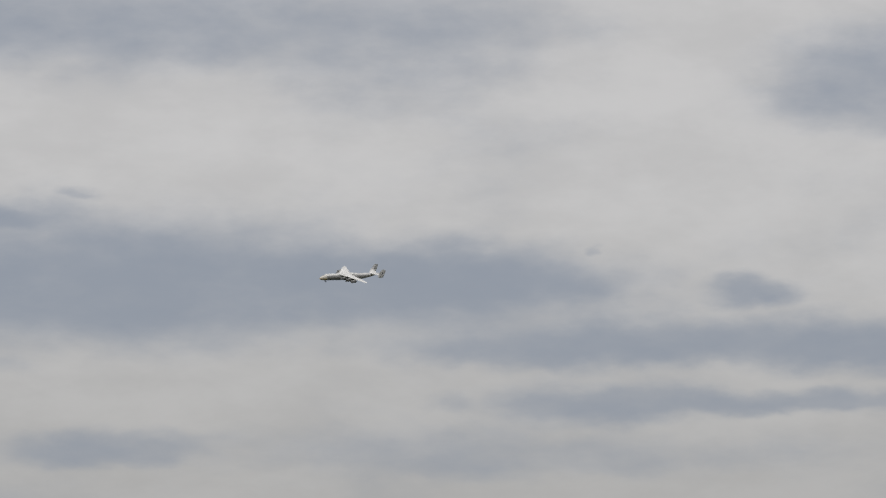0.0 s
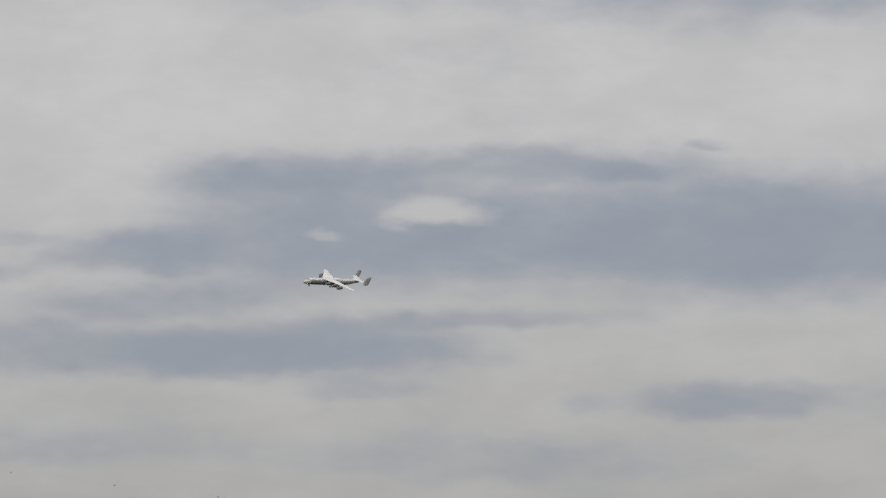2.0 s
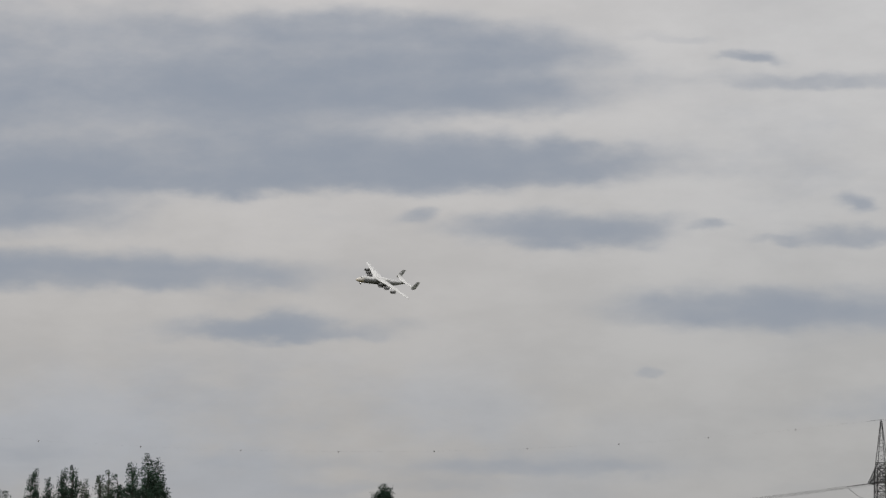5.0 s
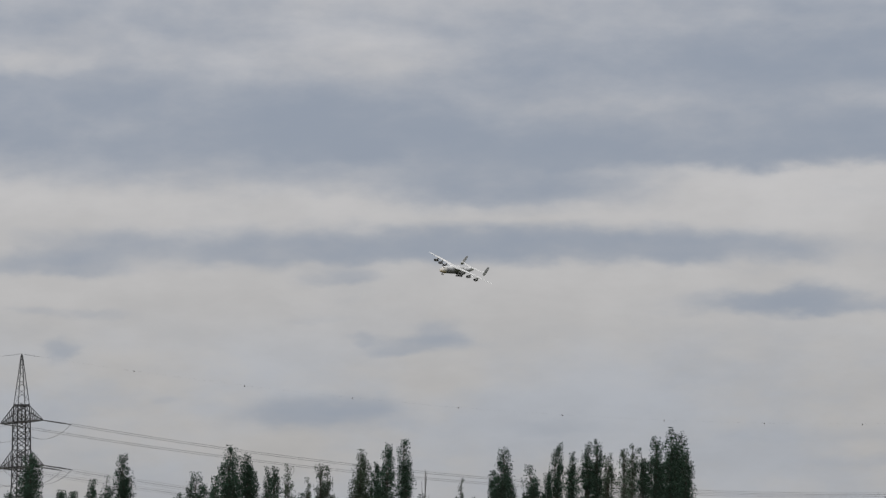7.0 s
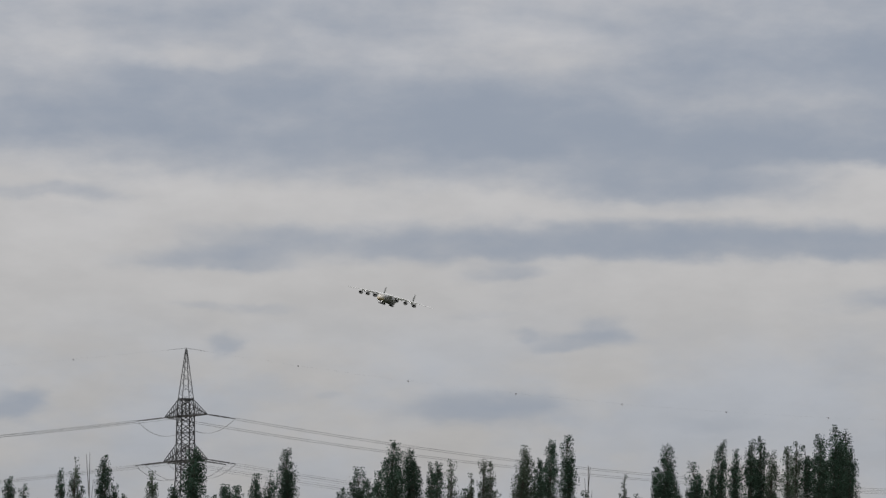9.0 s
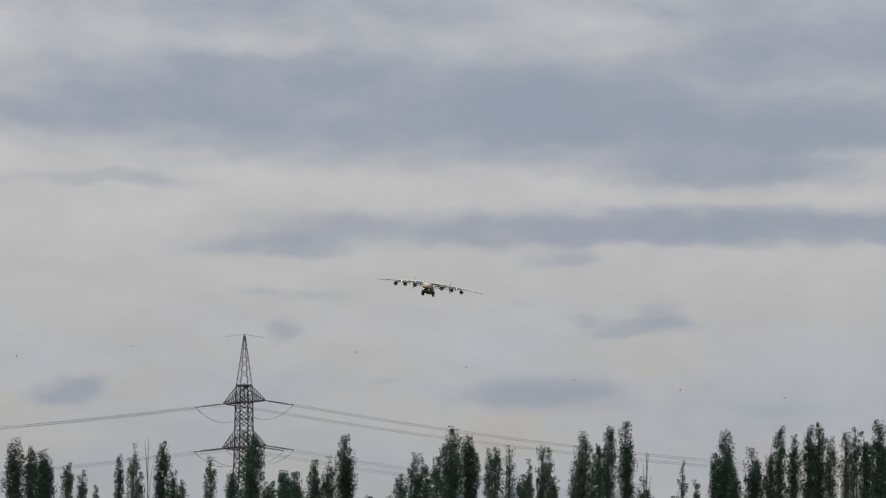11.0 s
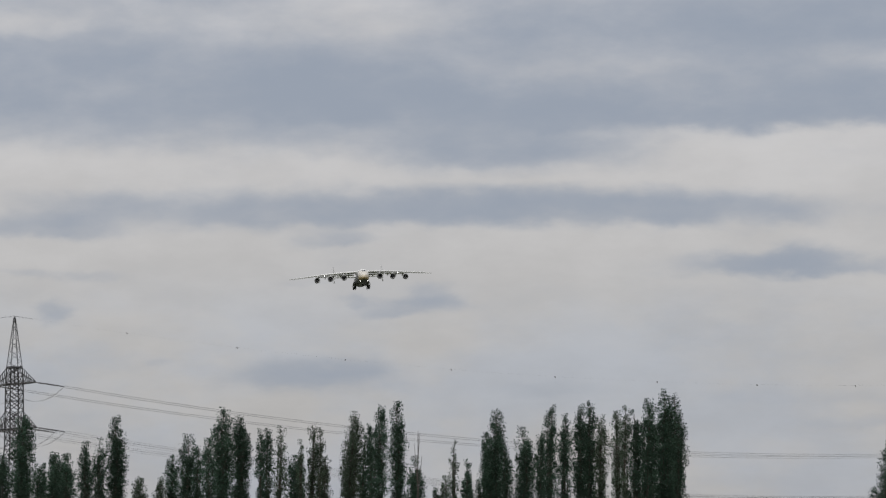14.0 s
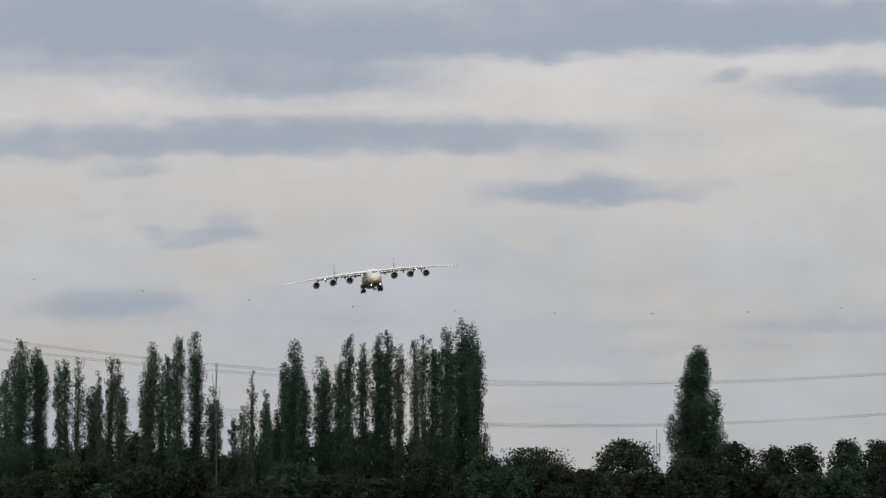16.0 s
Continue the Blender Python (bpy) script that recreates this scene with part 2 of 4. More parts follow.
WHITE = material("white_model_paint", (0.78, 0.78, 0.77), 0.38, vary=0.05, grain=7)
HULL = material("hull_paint_white_over_dark_grey", (0.045, 0.045, 0.047), 0.45, vary=0.10, grain=7,
                bands=[(-0.070, (0.13, 0.13, 0.13)), (-0.025, (0.25, 0.25, 0.25)), (0.045, (0.33, 0.33, 0.335)), (0.098, (0.66, 0.66, 0.66))])
# the gold low on the nose is landing-light glow put into the colour
NOSE_PAINT_GLOW = material("cream_nose_with_painted_gold_glow", (0.05, 0.05, 0.05), 0.45, vary=0.08, grain=7,
                      bands=[(-0.105, (0.22, 0.15, 0.06)), (-0.085, (0.42, 0.32, 0.16)), (-0.055, (0.56, 0.49, 0.37)), (-0.01, (0.66, 0.63, 0.58))])
GREY_PAINT = material("pale_grey_underside_paint", (0.36, 0.36, 0.35), 0.45, vary=0.08, grain=7)
BELLY = material("dark_grey_belly_paint", (0.06, 0.06, 0.06), 0.5, vary=0.12, grain=9)
NACELLE = material("grey_nacelle_paint", (0.13, 0.13, 0.135), 0.4, vary=0.12, grain=10)
FAN = material("dark_fan_metal", (0.035, 0.035, 0.038), 0.45, 0.5, vary=0.2, grain=30)
FIN_PAINT = material("grey_fin_paint", (0.50, 0.50, 0.51), 0.45, vary=0.3, grain=9)
EMBLEM = material("dark_blue_emblem_paint", (0.035, 0.04, 0.07), 0.45, vary=0.2, grain=20)
RUBBER = material("black_tyre_rubber", (0.018, 0.018, 0.018), 0.8, vary=0.15, grain=30)
GEAR_METAL = material("dark_gear_leg_metal", (0.07, 0.07, 0.072), 0.5, 0.5, vary=0.15, grain=20)
GLASS_DARK = material("dark_cockpit_glass", (0.03, 0.035, 0.045), 0.1, vary=0.05, grain=5)
LAMP = material("landing_light", (0.9, 0.9, 0.85), 0.3, vary=0.02, grain=5, glow=((1.0, 0.97, 0.9), 3.0))


# ---- mesh helpers ----
class Shape:
    """Collects corners and faces of one mesh."""

    def __init__(self):
        self.v, self.f = [], []

    def tube(self, a, b, ra, rb=None, n=5, cap=True):
        a, b = Vector(a), Vector(b)
        rb = ra if rb is None else rb
        d = (b - a).normalized()
        s = d.cross((0, 0, 1) if abs(d.z) < 0.9 else (1, 0, 0)).normalized()
        u = s.cross(d)
        k = len(self.v)
        for c, r in ((a, ra), (b, rb)):
            for i in range(n):
                w = math.tau * i / n
                self.v.append(c + (s * math.cos(w) + u * math.sin(w)) * r)
        self.f += [(k + i, k + (i + 1) % n, k + n + (i + 1) % n, k + n + i) for i in range(n)]
        if cap:
            self.f += [tuple(range(k + n - 1, k - 1, -1)), tuple(range(k + n, k + 2 * n))]
        return self

    def bar(self, a, b, w):
        """An angle-iron bar as a square tube."""
        return self.tube(a, b, w * 0.9, n=4)

    def loft(self, rings, closed=True, ends=True):
        k, n = len(self.v), len(rings[0])
        for ring in rings:
            self.v += [Vector(p) for p in ring]
        for j in range(len(rings) - 1):
            for i in range(n if closed else n - 1):
                a, b = k + j * n + i, k + j * n + (i + 1) % n
                self.f.append((a, b, b + n, a + n))
        if ends:
            self.f += [tuple(range(k + n - 1, k - 1, -1)), tuple(range(k + (len(rings) - 1) * n, k + len(rings) * n))]
        return self

    def mesh(self, name, mat, smooth=False, scale=1.0):
        me = bpy.data.meshes.new(name)
        me.from_pydata([tuple(p * scale) if scale != 1 else tuple(p) for p in self.v], [], self.f)
        me.materials.append(mat)
        bm = bmesh.new()
        bm.from_mesh(me)
        bmesh.ops.recalc_face_normals(bm, faces=bm.faces)
        bm.to_mesh(me)
        bm.free()
        if smooth:
            me.polygons.foreach_set("use_smooth", [True] * len(me.polygons))
            me.set_sharp_from_angle(angle=radians(40))
        return me


def part(name, shape, mat, parent, label="", smooth=False, scale=1.0):
    """Links a shape as one mesh object under a thing or a part."""
    ob = new(name, shape if isinstance(shape, bpy.types.Mesh) else shape.mesh(name, mat, smooth, scale))
    ob.parent = parent
    return tagged(ob, label)


def thing(name, label, category, at=(0, 0, 0), turn=0.0, group="", kind=""):
    ob = new(name)
    ob.empty_display_size = 0.5
    ob.matrix_world = pose(*at, 0, 0, turn)
    return tagged(ob, label, category, group, kind)


# ---- ground ----
def build_ground():
    s = Shape()
    rings = [[(r * math.cos(math.tau * i / 96), r * math.sin(math.tau * i / 96), -0.25 * math.sin(r * 0.011) ** 2 if 5 < r < 500 else 0.0) for i in range(96)]
             for r in (2, 20, 60, 120, 200, 300, 420, 520, 800, 1500, 4500)]
    s.loft(rings, ends=False)
    s.f.append(tuple(range(96)))
    tagged(new("ground", s.mesh("ground", GRASS)), "flat green meadow reaching to the horizon", "ground", kind="structure")


build_ground()


# ---- trees ----
def leaf_mesh(name, centres, size, mat, rng):
    """Many small four-cornered leaves, turned at random, in one mesh."""
    n = len(centres)
    a = rng.normal(size=(n, 3))
    a /= np.linalg.norm(a, axis=1)[:, None]
    b = np.cross(a, rng.normal(size=(n, 3)))
    b /= np.linalg.norm(b, axis=1)[:, None]
    s = (size * rng.uniform(0.6, 1.4, n))[:, None]
    fold = np.cross(a, b) * s * 0.25
    v = np.stack([centres - a * s, centres - b * s * 0.7 + fold, centres + a * s, centres + b * s * 0.7 + fold], 1).reshape(-1, 3)
    me = bpy.data.meshes.new(name)
    me.vertices.add(4 * n)
    me.vertices.foreach_set("co", v.ravel())
    me.loops.add(4 * n)
    me.loops.foreach_set("vertex_index", np.arange(4 * n, dtype=np.int32))
    me.polygons.add(n)
    me.polygons.foreach_set("loop_start", np.arange(0, 4 * n, 4, dtype=np.int32))
    me.update(calc_edges=True)
    me.validate()
    me.materials.append(mat)
    return me


def limb(s, a, b, r0, r1, sag, n=4):
    """A curved tapering limb from a to b; returns points along it."""
    a, b = Vector(a), Vector(b)
    pts = []
    for i in range(5):
        f = i / 4
        p = a.lerp(b, f)
        p.z -= sag * math.sin(f * math.pi)
        pts.append(p)
    for i in range(4):
        s.tube(pts[i], pts[i + 1], r0 + (r1 - r0) * i / 4, r0 + (r1 - r0) * (i + 1) / 4, n, cap=False)
    return pts


def crown_reach(u, cone=False):
    """A crown's half width at the part u of its height, from 0 to 1."""
    if cone:
        return min(1.0, max(0.0, (1.0 - u) / 0.66) ** 0.46)
    low = 0.58 + 0.42 * min(1.0, max(0.0, u - 0.10) / 0.62)
    return low * min(1.0, (max(0.0, 1.0 - u) / 0.17) ** 0.40)


tree_count = 0
POPLAR_GROUP = "row of tall poplars"


def poplar(x, y, height, width, fullness, lean=0.0, cone=False):
    """An upright poplar: tapered trunk, steep leaders that end at the crown's outline, leafy tufts on upswept twigs."""
    global tree_count
    tree_count += 1
    rng = np.random.default_rng(100 + tree_count)
    thin = fullness < 0.62
    mat = LEAF_OLIVE if thin or rng.random() < 0.10 else LEAF_DARK
    text = ("broad dark green poplar standing alone" if cone else
            "thin, sparsely leaved olive-green poplar standing in the row" if thin else
            "short narrow dark green poplar among taller ones" if height < 17 else
            "tall dark green columnar poplar standing in the row")
    tree = thing("poplar_tree", text, "tree", (x, y, 0), 0, POPLAR_GROUP)
    half = 0.54 * width
    leaders = [(0.0, 0.0, height)]
    for k in range(20 if cone else 1 + round(1.2 * width)):
        turn = k * 2.39996 + rng.uniform(-0.5, 0.5)
        r = half * (0.84 if cone else 0.60) * math.sqrt(rng.uniform(0.10, 1.0))
        if cone and k < 5:
            r = half * rng.uniform(0.08, 0.24)
        u = 0.99
        while u > 0.3 and crown_reach(u, cone) * half < r * 1.15:
            u -= 0.01
        leaders.append((r * math.cos(turn), r * math.sin(turn), height * u * rng.uniform(0.94 if cone else 0.86, 1.0)))
    girth = 0.09 + 0.009 * height
    spindle = 1.15 if cone else 0.62 * half + 0.16
    foot = 0.06 if fullness > 0.75 else 0.16
    wood, centres = Shape(), []
    for n, (dx, dy, top) in enumerate(leaders):
        sway, low = rng.uniform(0, math.tau), 0.0 if n == 0 else height * rng.uniform(0.03, 0.12)

        def axis(z):
            f = 0.0 if z <= low else ((z - low) / (top - low)) ** 0.55
            w = 0.10 * spindle * math.sin(z * 0.6 + sway) * min(1.0, z / 6)
            return Vector((dx * f + w + lean * ((z / height) ** 2 - 0.36 * min(1.0, z / 5)), dy * f - w, z))

        r0 = girth if n == 0 else girth * 0.45
        for i in range(8):
            z0, z1 = low + (top * 0.97 - low) * i / 8, low + (top * 0.97 - low) * (i + 1) / 8
            wood.tube(axis(z0) - Vector((0, 0, 0.2 if z0 == 0 else 0)), axis(z1), r0 * (1 - i / 8) ** 0.8 + 0.018, r0 * (1 - (i + 1) / 8) ** 0.8 + 0.018, 6, cap=False)
        tufts = int(top * (1.2 + 4.0 * spindle) * (0.25 + 0.75 * fullness) * (1.25 if cone else 1.0))
        # a few bare stretches let the sky through
        bare = [rng.uniform(0.2, 0.95) for _ in range(0 if cone else int(6 - 4 * fullness))]
        for k in range(tufts):
            u = foot + (0.985 - foot) * (k + rng.random()) / tufts
            if any(abs(u - g) < 0.018 for g in bare):
                continue
            turn = k * 2.39996 + rng.normal(0, 0.5)
            out = spindle * crown_reach(u) * rng.random() ** 0.38 * (1.0 if rng.random() < 0.9 else 1.22)
            p = axis(max(u * top - 0.7 - 0.9 * out, 0.3))
            q = axis(u * top) + Vector((math.cos(turn) * out, math.sin(turn) * out, 0))
            wood.tube(p, q, 0.028, 0.010, 3, cap=False)
            sig = (0.12 + 0.17 * spindle) * rng.uniform(0.7, 1.35) * (0.6 + 0.4 * crown_reach(u))
            m = int(rng.uniform(36, 70) * (0.7 + 0.3 * fullness))
            centres.append(np.clip(rng.normal(size=(m, 3)), -1.35, 1.35) * (sig, sig, sig * 1.5) + np.array(q))
    pts = np.concatenate(centres)
    pts = pts[pts[:, 2] < height * 1.004]
    part("trunk", wood, BARK, tree)
    part("crown", leaf_mesh("crown", pts, 0.088, mat, rng), mat, tree)
    return tree


def broadleaf(x, y, height, radius, foliage, name="broadleaf_tree", label="round-crowned green broadleaf tree at the field's edge", category="tree", group=""):
    """A bushy tree or shrub: short trunk, forking limbs, a crown built of leafy clumps with dents and gaps."""
    global tree_count
    tree_count += 1
    rng = np.random.default_rng(500 + tree_count)
    tree = thing(name, label, category, (x, y, 0), rng.uniform(0, 360), group)
    wood, centres = Shape(), []
    fork = height * 0.22
    wood.tube((0, 0, -0.2), (0, 0, fork), 0.05 * radius + 0.06, 0.04 * radius + 0.05, 7, cap=False)
    lobes = int(16 + 7 * radius)
    for k in range(lobes):
        turn, lift = k * 2.39996, (k + rng.random()) / lobes
        reach = radius * math.sqrt(max(0.03, 1 - (max(lift - 0.3, 0) / 0.72) ** 2)) * (rng.uniform(0.45, 0.9) if k % 4 else rng.uniform(0.0, 0.5))
        b = Vector((math.cos(turn) * reach, math.sin(turn) * reach, height * (0.07 + 0.82 * lift)))
        limb(wood, (0, 0, min(fork, b.z) * rng.uniform(0.5, 1)), b, 0.04 + 0.012 * radius, 0.015, 0.05 * reach)
        size = (0.45 + 0.20 * radius) * rng.uniform(0.8, 1.2)
        for j in range(9):
            d = rng.normal(size=3)
            d /= np.linalg.norm(d)
            c = np.array(b) + d * size * rng.uniform(0.4, 1.0) * (1, 1, 0.8)
            m = int(rng.uniform(17, 32))
            centres.append(np.clip(rng.normal(size=(m, 3)), -1.6, 1.6) * size * 0.30 + c)
    pts = np.concatenate(centres)
    pts = pts[(pts[:, 2] < height * 1.02) & (pts[:, 2] > 0.05)]
    part("trunk", wood, BARK, tree)
    part("crown", leaf_mesh("crown", pts, 0.15, foliage, rng), foliage, tree)
    return tree


def dead_tree(x, y, height, forks):
    """A bare grey poplar: trunk and a few upright twigs."""
    tree = thing("dead_poplar", "bare grey dead poplar with a few upright twigs", "tree", (x, y, 0))
    s = Shape()
    s.tube((0, 0, -0.2), (0, 0, height * 0.6), 0.15, 0.08, 7, cap=False)
    s.tube((0, 0, height * 0.6), (0.05, 0, height), 0.08, 0.025, 6)
    part("trunk", s, DEAD_WOOD, tree)
    for k in range(forks):
        b = Shape()
        turn = k * 2.4
        u = 0.55 + 0.35 * k / max(forks, 1)
        limb(b, (0, 0, height * u), (0.55 * math.cos(turn), 0.55 * math.sin(turn), height * min(u + 0.28, 0.99)), 0.06, 0.02, 0.1)
        part("branch", b, DEAD_WOOD, tree)


poplar(-32.8, 639.0, 18.3, 2.1, 0.90, 0.1)
poplar(-28.7, 633.9, 19.9, 2.3, 0.90, 0.3)
poplar(-27.0, 645.1, 19.2, 1.9, 1.00, -0.2)
poplar(-25.0, 635.9, 18.5, 2.4, 1.00, -0.2)
poplar(-22.0, 632.5, 16.9, 1.7, 0.65, 0.3)
poplar(-20.5, 645.3, 16.2, 1.2, 0.90, 0.1)
poplar(-19.3, 664.9, 14.8, 0.7, 0.70, 0.0)
poplar(-16.3, 660.4, 18.6, 1.0, 0.75, 0.4)
poplar(-14.4, 659.1, 20.2, 1.4, 0.40, 0.4)
poplar(-13.3, 650.4, 16.3, 1.1, 0.80, 0.0)
poplar(-10.4, 638.4, 19.7, 1.8, 0.95, 0.4)
poplar(-8.8, 640.5, 16.3, 1.4, 0.80, 0.1)
poplar(-7.6, 636.6, 14.8, 1.3, 0.70, -0.1)
poplar(-4.2, 634.0, 17.8, 1.3, 0.50, 0.2)
poplar(-1.5, 638.1, 16.0, 1.9, 0.90, 0.0)
poplar(0.9, 660.4, 21.4, 2.9, 1.00, 0.3)
poplar(3.0, 637.4, 14.7, 1.6, 0.80, 0.1)
poplar(3.8, 665.2, 15.5, 0.8, 0.80, 0.0)
poplar(5.1, 661.5, 16.7, 1.6, 0.90, 0.3)
poplar(5.2, 641.8, 16.2, 1.9, 0.85, 0.0)
poplar(6.5, 660.7, 16.7, 1.3, 0.80, 0.1)
poplar(6.9, 653.8, 16.3, 1.8, 0.85, -0.1)
poplar(9.2, 657.8, 18.0, 1.8, 0.90, 0.1)
poplar(11.0, 662.5, 18.5, 1.8, 0.90, 0.1)
poplar(13.2, 663.4, 21.5, 2.5, 1.00, 0.2)
poplar(15.5, 633.3, 12.9, 1.7, 0.90, 0.1)
poplar(18.7, 653.0, 13.3, 1.5, 0.80, 0.1)
poplar(20.2, 655.5, 16.2, 1.8, 0.90, 0.3)
poplar(22.0, 649.2, 18.7, 2.2, 0.95, 0.4)
poplar(23.0, 636.8, 16.8, 1.2, 0.75, 0.1)
poplar(24.2, 633.4, 17.8, 1.8, 0.80, -0.1)
poplar(26.4, 648.0, 22.1, 2.7, 1.00, 0.6)
poplar(29.6, 665.5, 21.6, 2.5, 1.00, 0.0)
poplar(32.2, 662.9, 19.8, 1.2, 0.70, -0.1)
poplar(32.4, 650.8, 19.6, 1.2, 0.70, 0.1)
poplar(33.5, 641.4, 19.5, 1.5, 0.45, 0.4)
poplar(36.8, 651.7, 18.1, 0.7, 0.50, 0.0)
poplar(36.8, 664.5, 16.4, 2.4, 0.95, 0.1)
poplar(38.9, 663.5, 20.3, 1.6, 0.55, 0.4)
poplar(39.7, 649.3, 16.3, 1.4, 0.50, 0.1)
poplar(39.9, 662.2, 19.9, 1.3, 0.50, 0.1)
poplar(42.8, 645.7, 21.5, 2.4, 0.90, 0.9)
poplar(44.9, 652.8, 18.8, 1.5, 0.80, 0.4)
poplar(45.4, 646.4, 20.1, 0.9, 0.80, -0.1)
poplar(45.7, 636.1, 22.1, 2.0, 1.00, 0.3)
poplar(48.5, 641.6, 22.8, 2.0, 1.00, -0.1)
poplar(52.2, 660.9, 16.1, 2.2, 1.00, 0.0)
poplar(53.8, 647.9, 12.1, 0.9, 0.80, 0.1)
poplar(54.8, 631.6, 17.9, 1.1, 0.50, 0.1)
poplar(55.6, 653.8, 13.5, 1.2, 0.80, 0.1)
poplar(56.4, 631.8, 15.0, 1.3, 0.85, 0.1)
poplar(57.7, 640.7, 12.0, 0.9, 0.80, 0.0)
poplar(59.6, 650.3, 12.9, 1.1, 0.80, 0.1)
poplar(60.9, 643.0, 21.7, 2.6, 1.00, 0.7)
poplar(61.8, 637.4, 17.2, 1.7, 0.90, 0.0)
poplar(62.3, 667.9, 19.5, 1.8, 0.90, 0.2)
poplar(65.1, 645.7, 19.6, 2.7, 0.95, -0.2)
poplar(66.7, 640.5, 18.7, 1.4, 0.85, -0.1)
poplar(67.5, 637.7, 22.1, 1.7, 0.80, 0.6)
poplar(71.2, 654.0, 21.6, 1.8, 0.75, 0.1)
poplar(72.0, 643.5, 22.5, 1.8, 0.95, 0.3)
poplar(74.5, 642.2, 21.0, 1.6, 0.85, 0.2)
poplar(74.9, 658.4, 23.3, 1.9, 0.90, 0.4)
poplar(77.7, 651.2, 22.1, 1.7, 0.50, 0.1)
poplar(77.9, 633.8, 21.5, 1.7, 0.85, 0.0)
poplar(79.4, 632.3, 22.8, 2.3, 1.00, 0.4)
poplar(80.3, 664.4, 23.2, 1.5, 0.50, 0.2)
poplar(82.1, 638.7, 24.1, 2.7, 1.00, 0.3)
poplar(85.0, 639.0, 10.8, 1.3, 0.40, 0.3)
poplar(86.0, 653.4, 21.5, 1.6, 0.90, 0.3)
poplar(86.1, 659.1, 24.3, 1.9, 1.00, 0.3)
poplar(113.4, 645.0, 20.6, 7.7, 1.0, 0.8, True)
dead_tree(51.9, 652.0, 19.1, 4)
dead_tree(-12.3, 652.0, 20.4, 2)
broadleaf(90.3, 633.6, 7.4, 6.6, LEAF_BUSH)
broadleaf(102.2, 631.8, 8.4, 5.0, LEAF_BUSH)
broadleaf(115.5, 629.5, 8.3, 3.2, LEAF_BUSH)
broadleaf(120.5, 628.6, 7.4, 3.0, LEAF_BUSH)
broadleaf(124.2, 627.9, 7.6, 2.8, LEAF_BUSH)
broadleaf(129.6, 626.7, 8.5, 3.0, LEAF_DARK)
broadleaf(133.6, 626.0, 8.2, 3.0, LEAF_BUSH)
broadleaf(96.6, 632.7, 4.6, 2.4, LEAF_RUST)
broadleaf(109.6, 630.5, 6.0, 3.2, LEAF_BUSH)


def hedge():
    """Shrubs that fill the foot of the tree row and the field's edge."""
    rng = random.Random(11)
    row = [(x0, 622.0) for x0 in np.arange(-34, 142, 2.7)] + [(x0, 690.0) for x0 in np.arange(-36, 93, 2.6)]
    for x0, y0 in row:
        x = x0 + rng.uniform(-0.6, 0.6)
        y = y0 - 0.06 * max(x, 0) + rng.uniform(-4, 4)
        tall = (rng.choice((rng.uniform(2.4, 4.0), rng.uniform(3.6, 6.6))) if y < 650 else rng.uniform(8.2, 11.4)) if x < 87 else rng.uniform(3.4, 5.2)
        kind = rng.choice((LEAF_BUSH, LEAF_BUSH, LEAF_DARK, LEAF_RUST))
        name = "dense rust-tinged shrub at the foot of the trees" if kind == LEAF_RUST else "dense dark green shrub at the foot of the trees"
        if 50 < x < 60 and y > 650:
            tall, kind, name = rng.uniform(7.4, 8.6), LEAF_SILVER, "silvery grey-green willow shrub between the poplars"
        broadleaf(x, y, tall, rng.uniform(2.2, 3.2), kind, "shrub", name, "shrub", "shrubs along the tree row")


hedge()

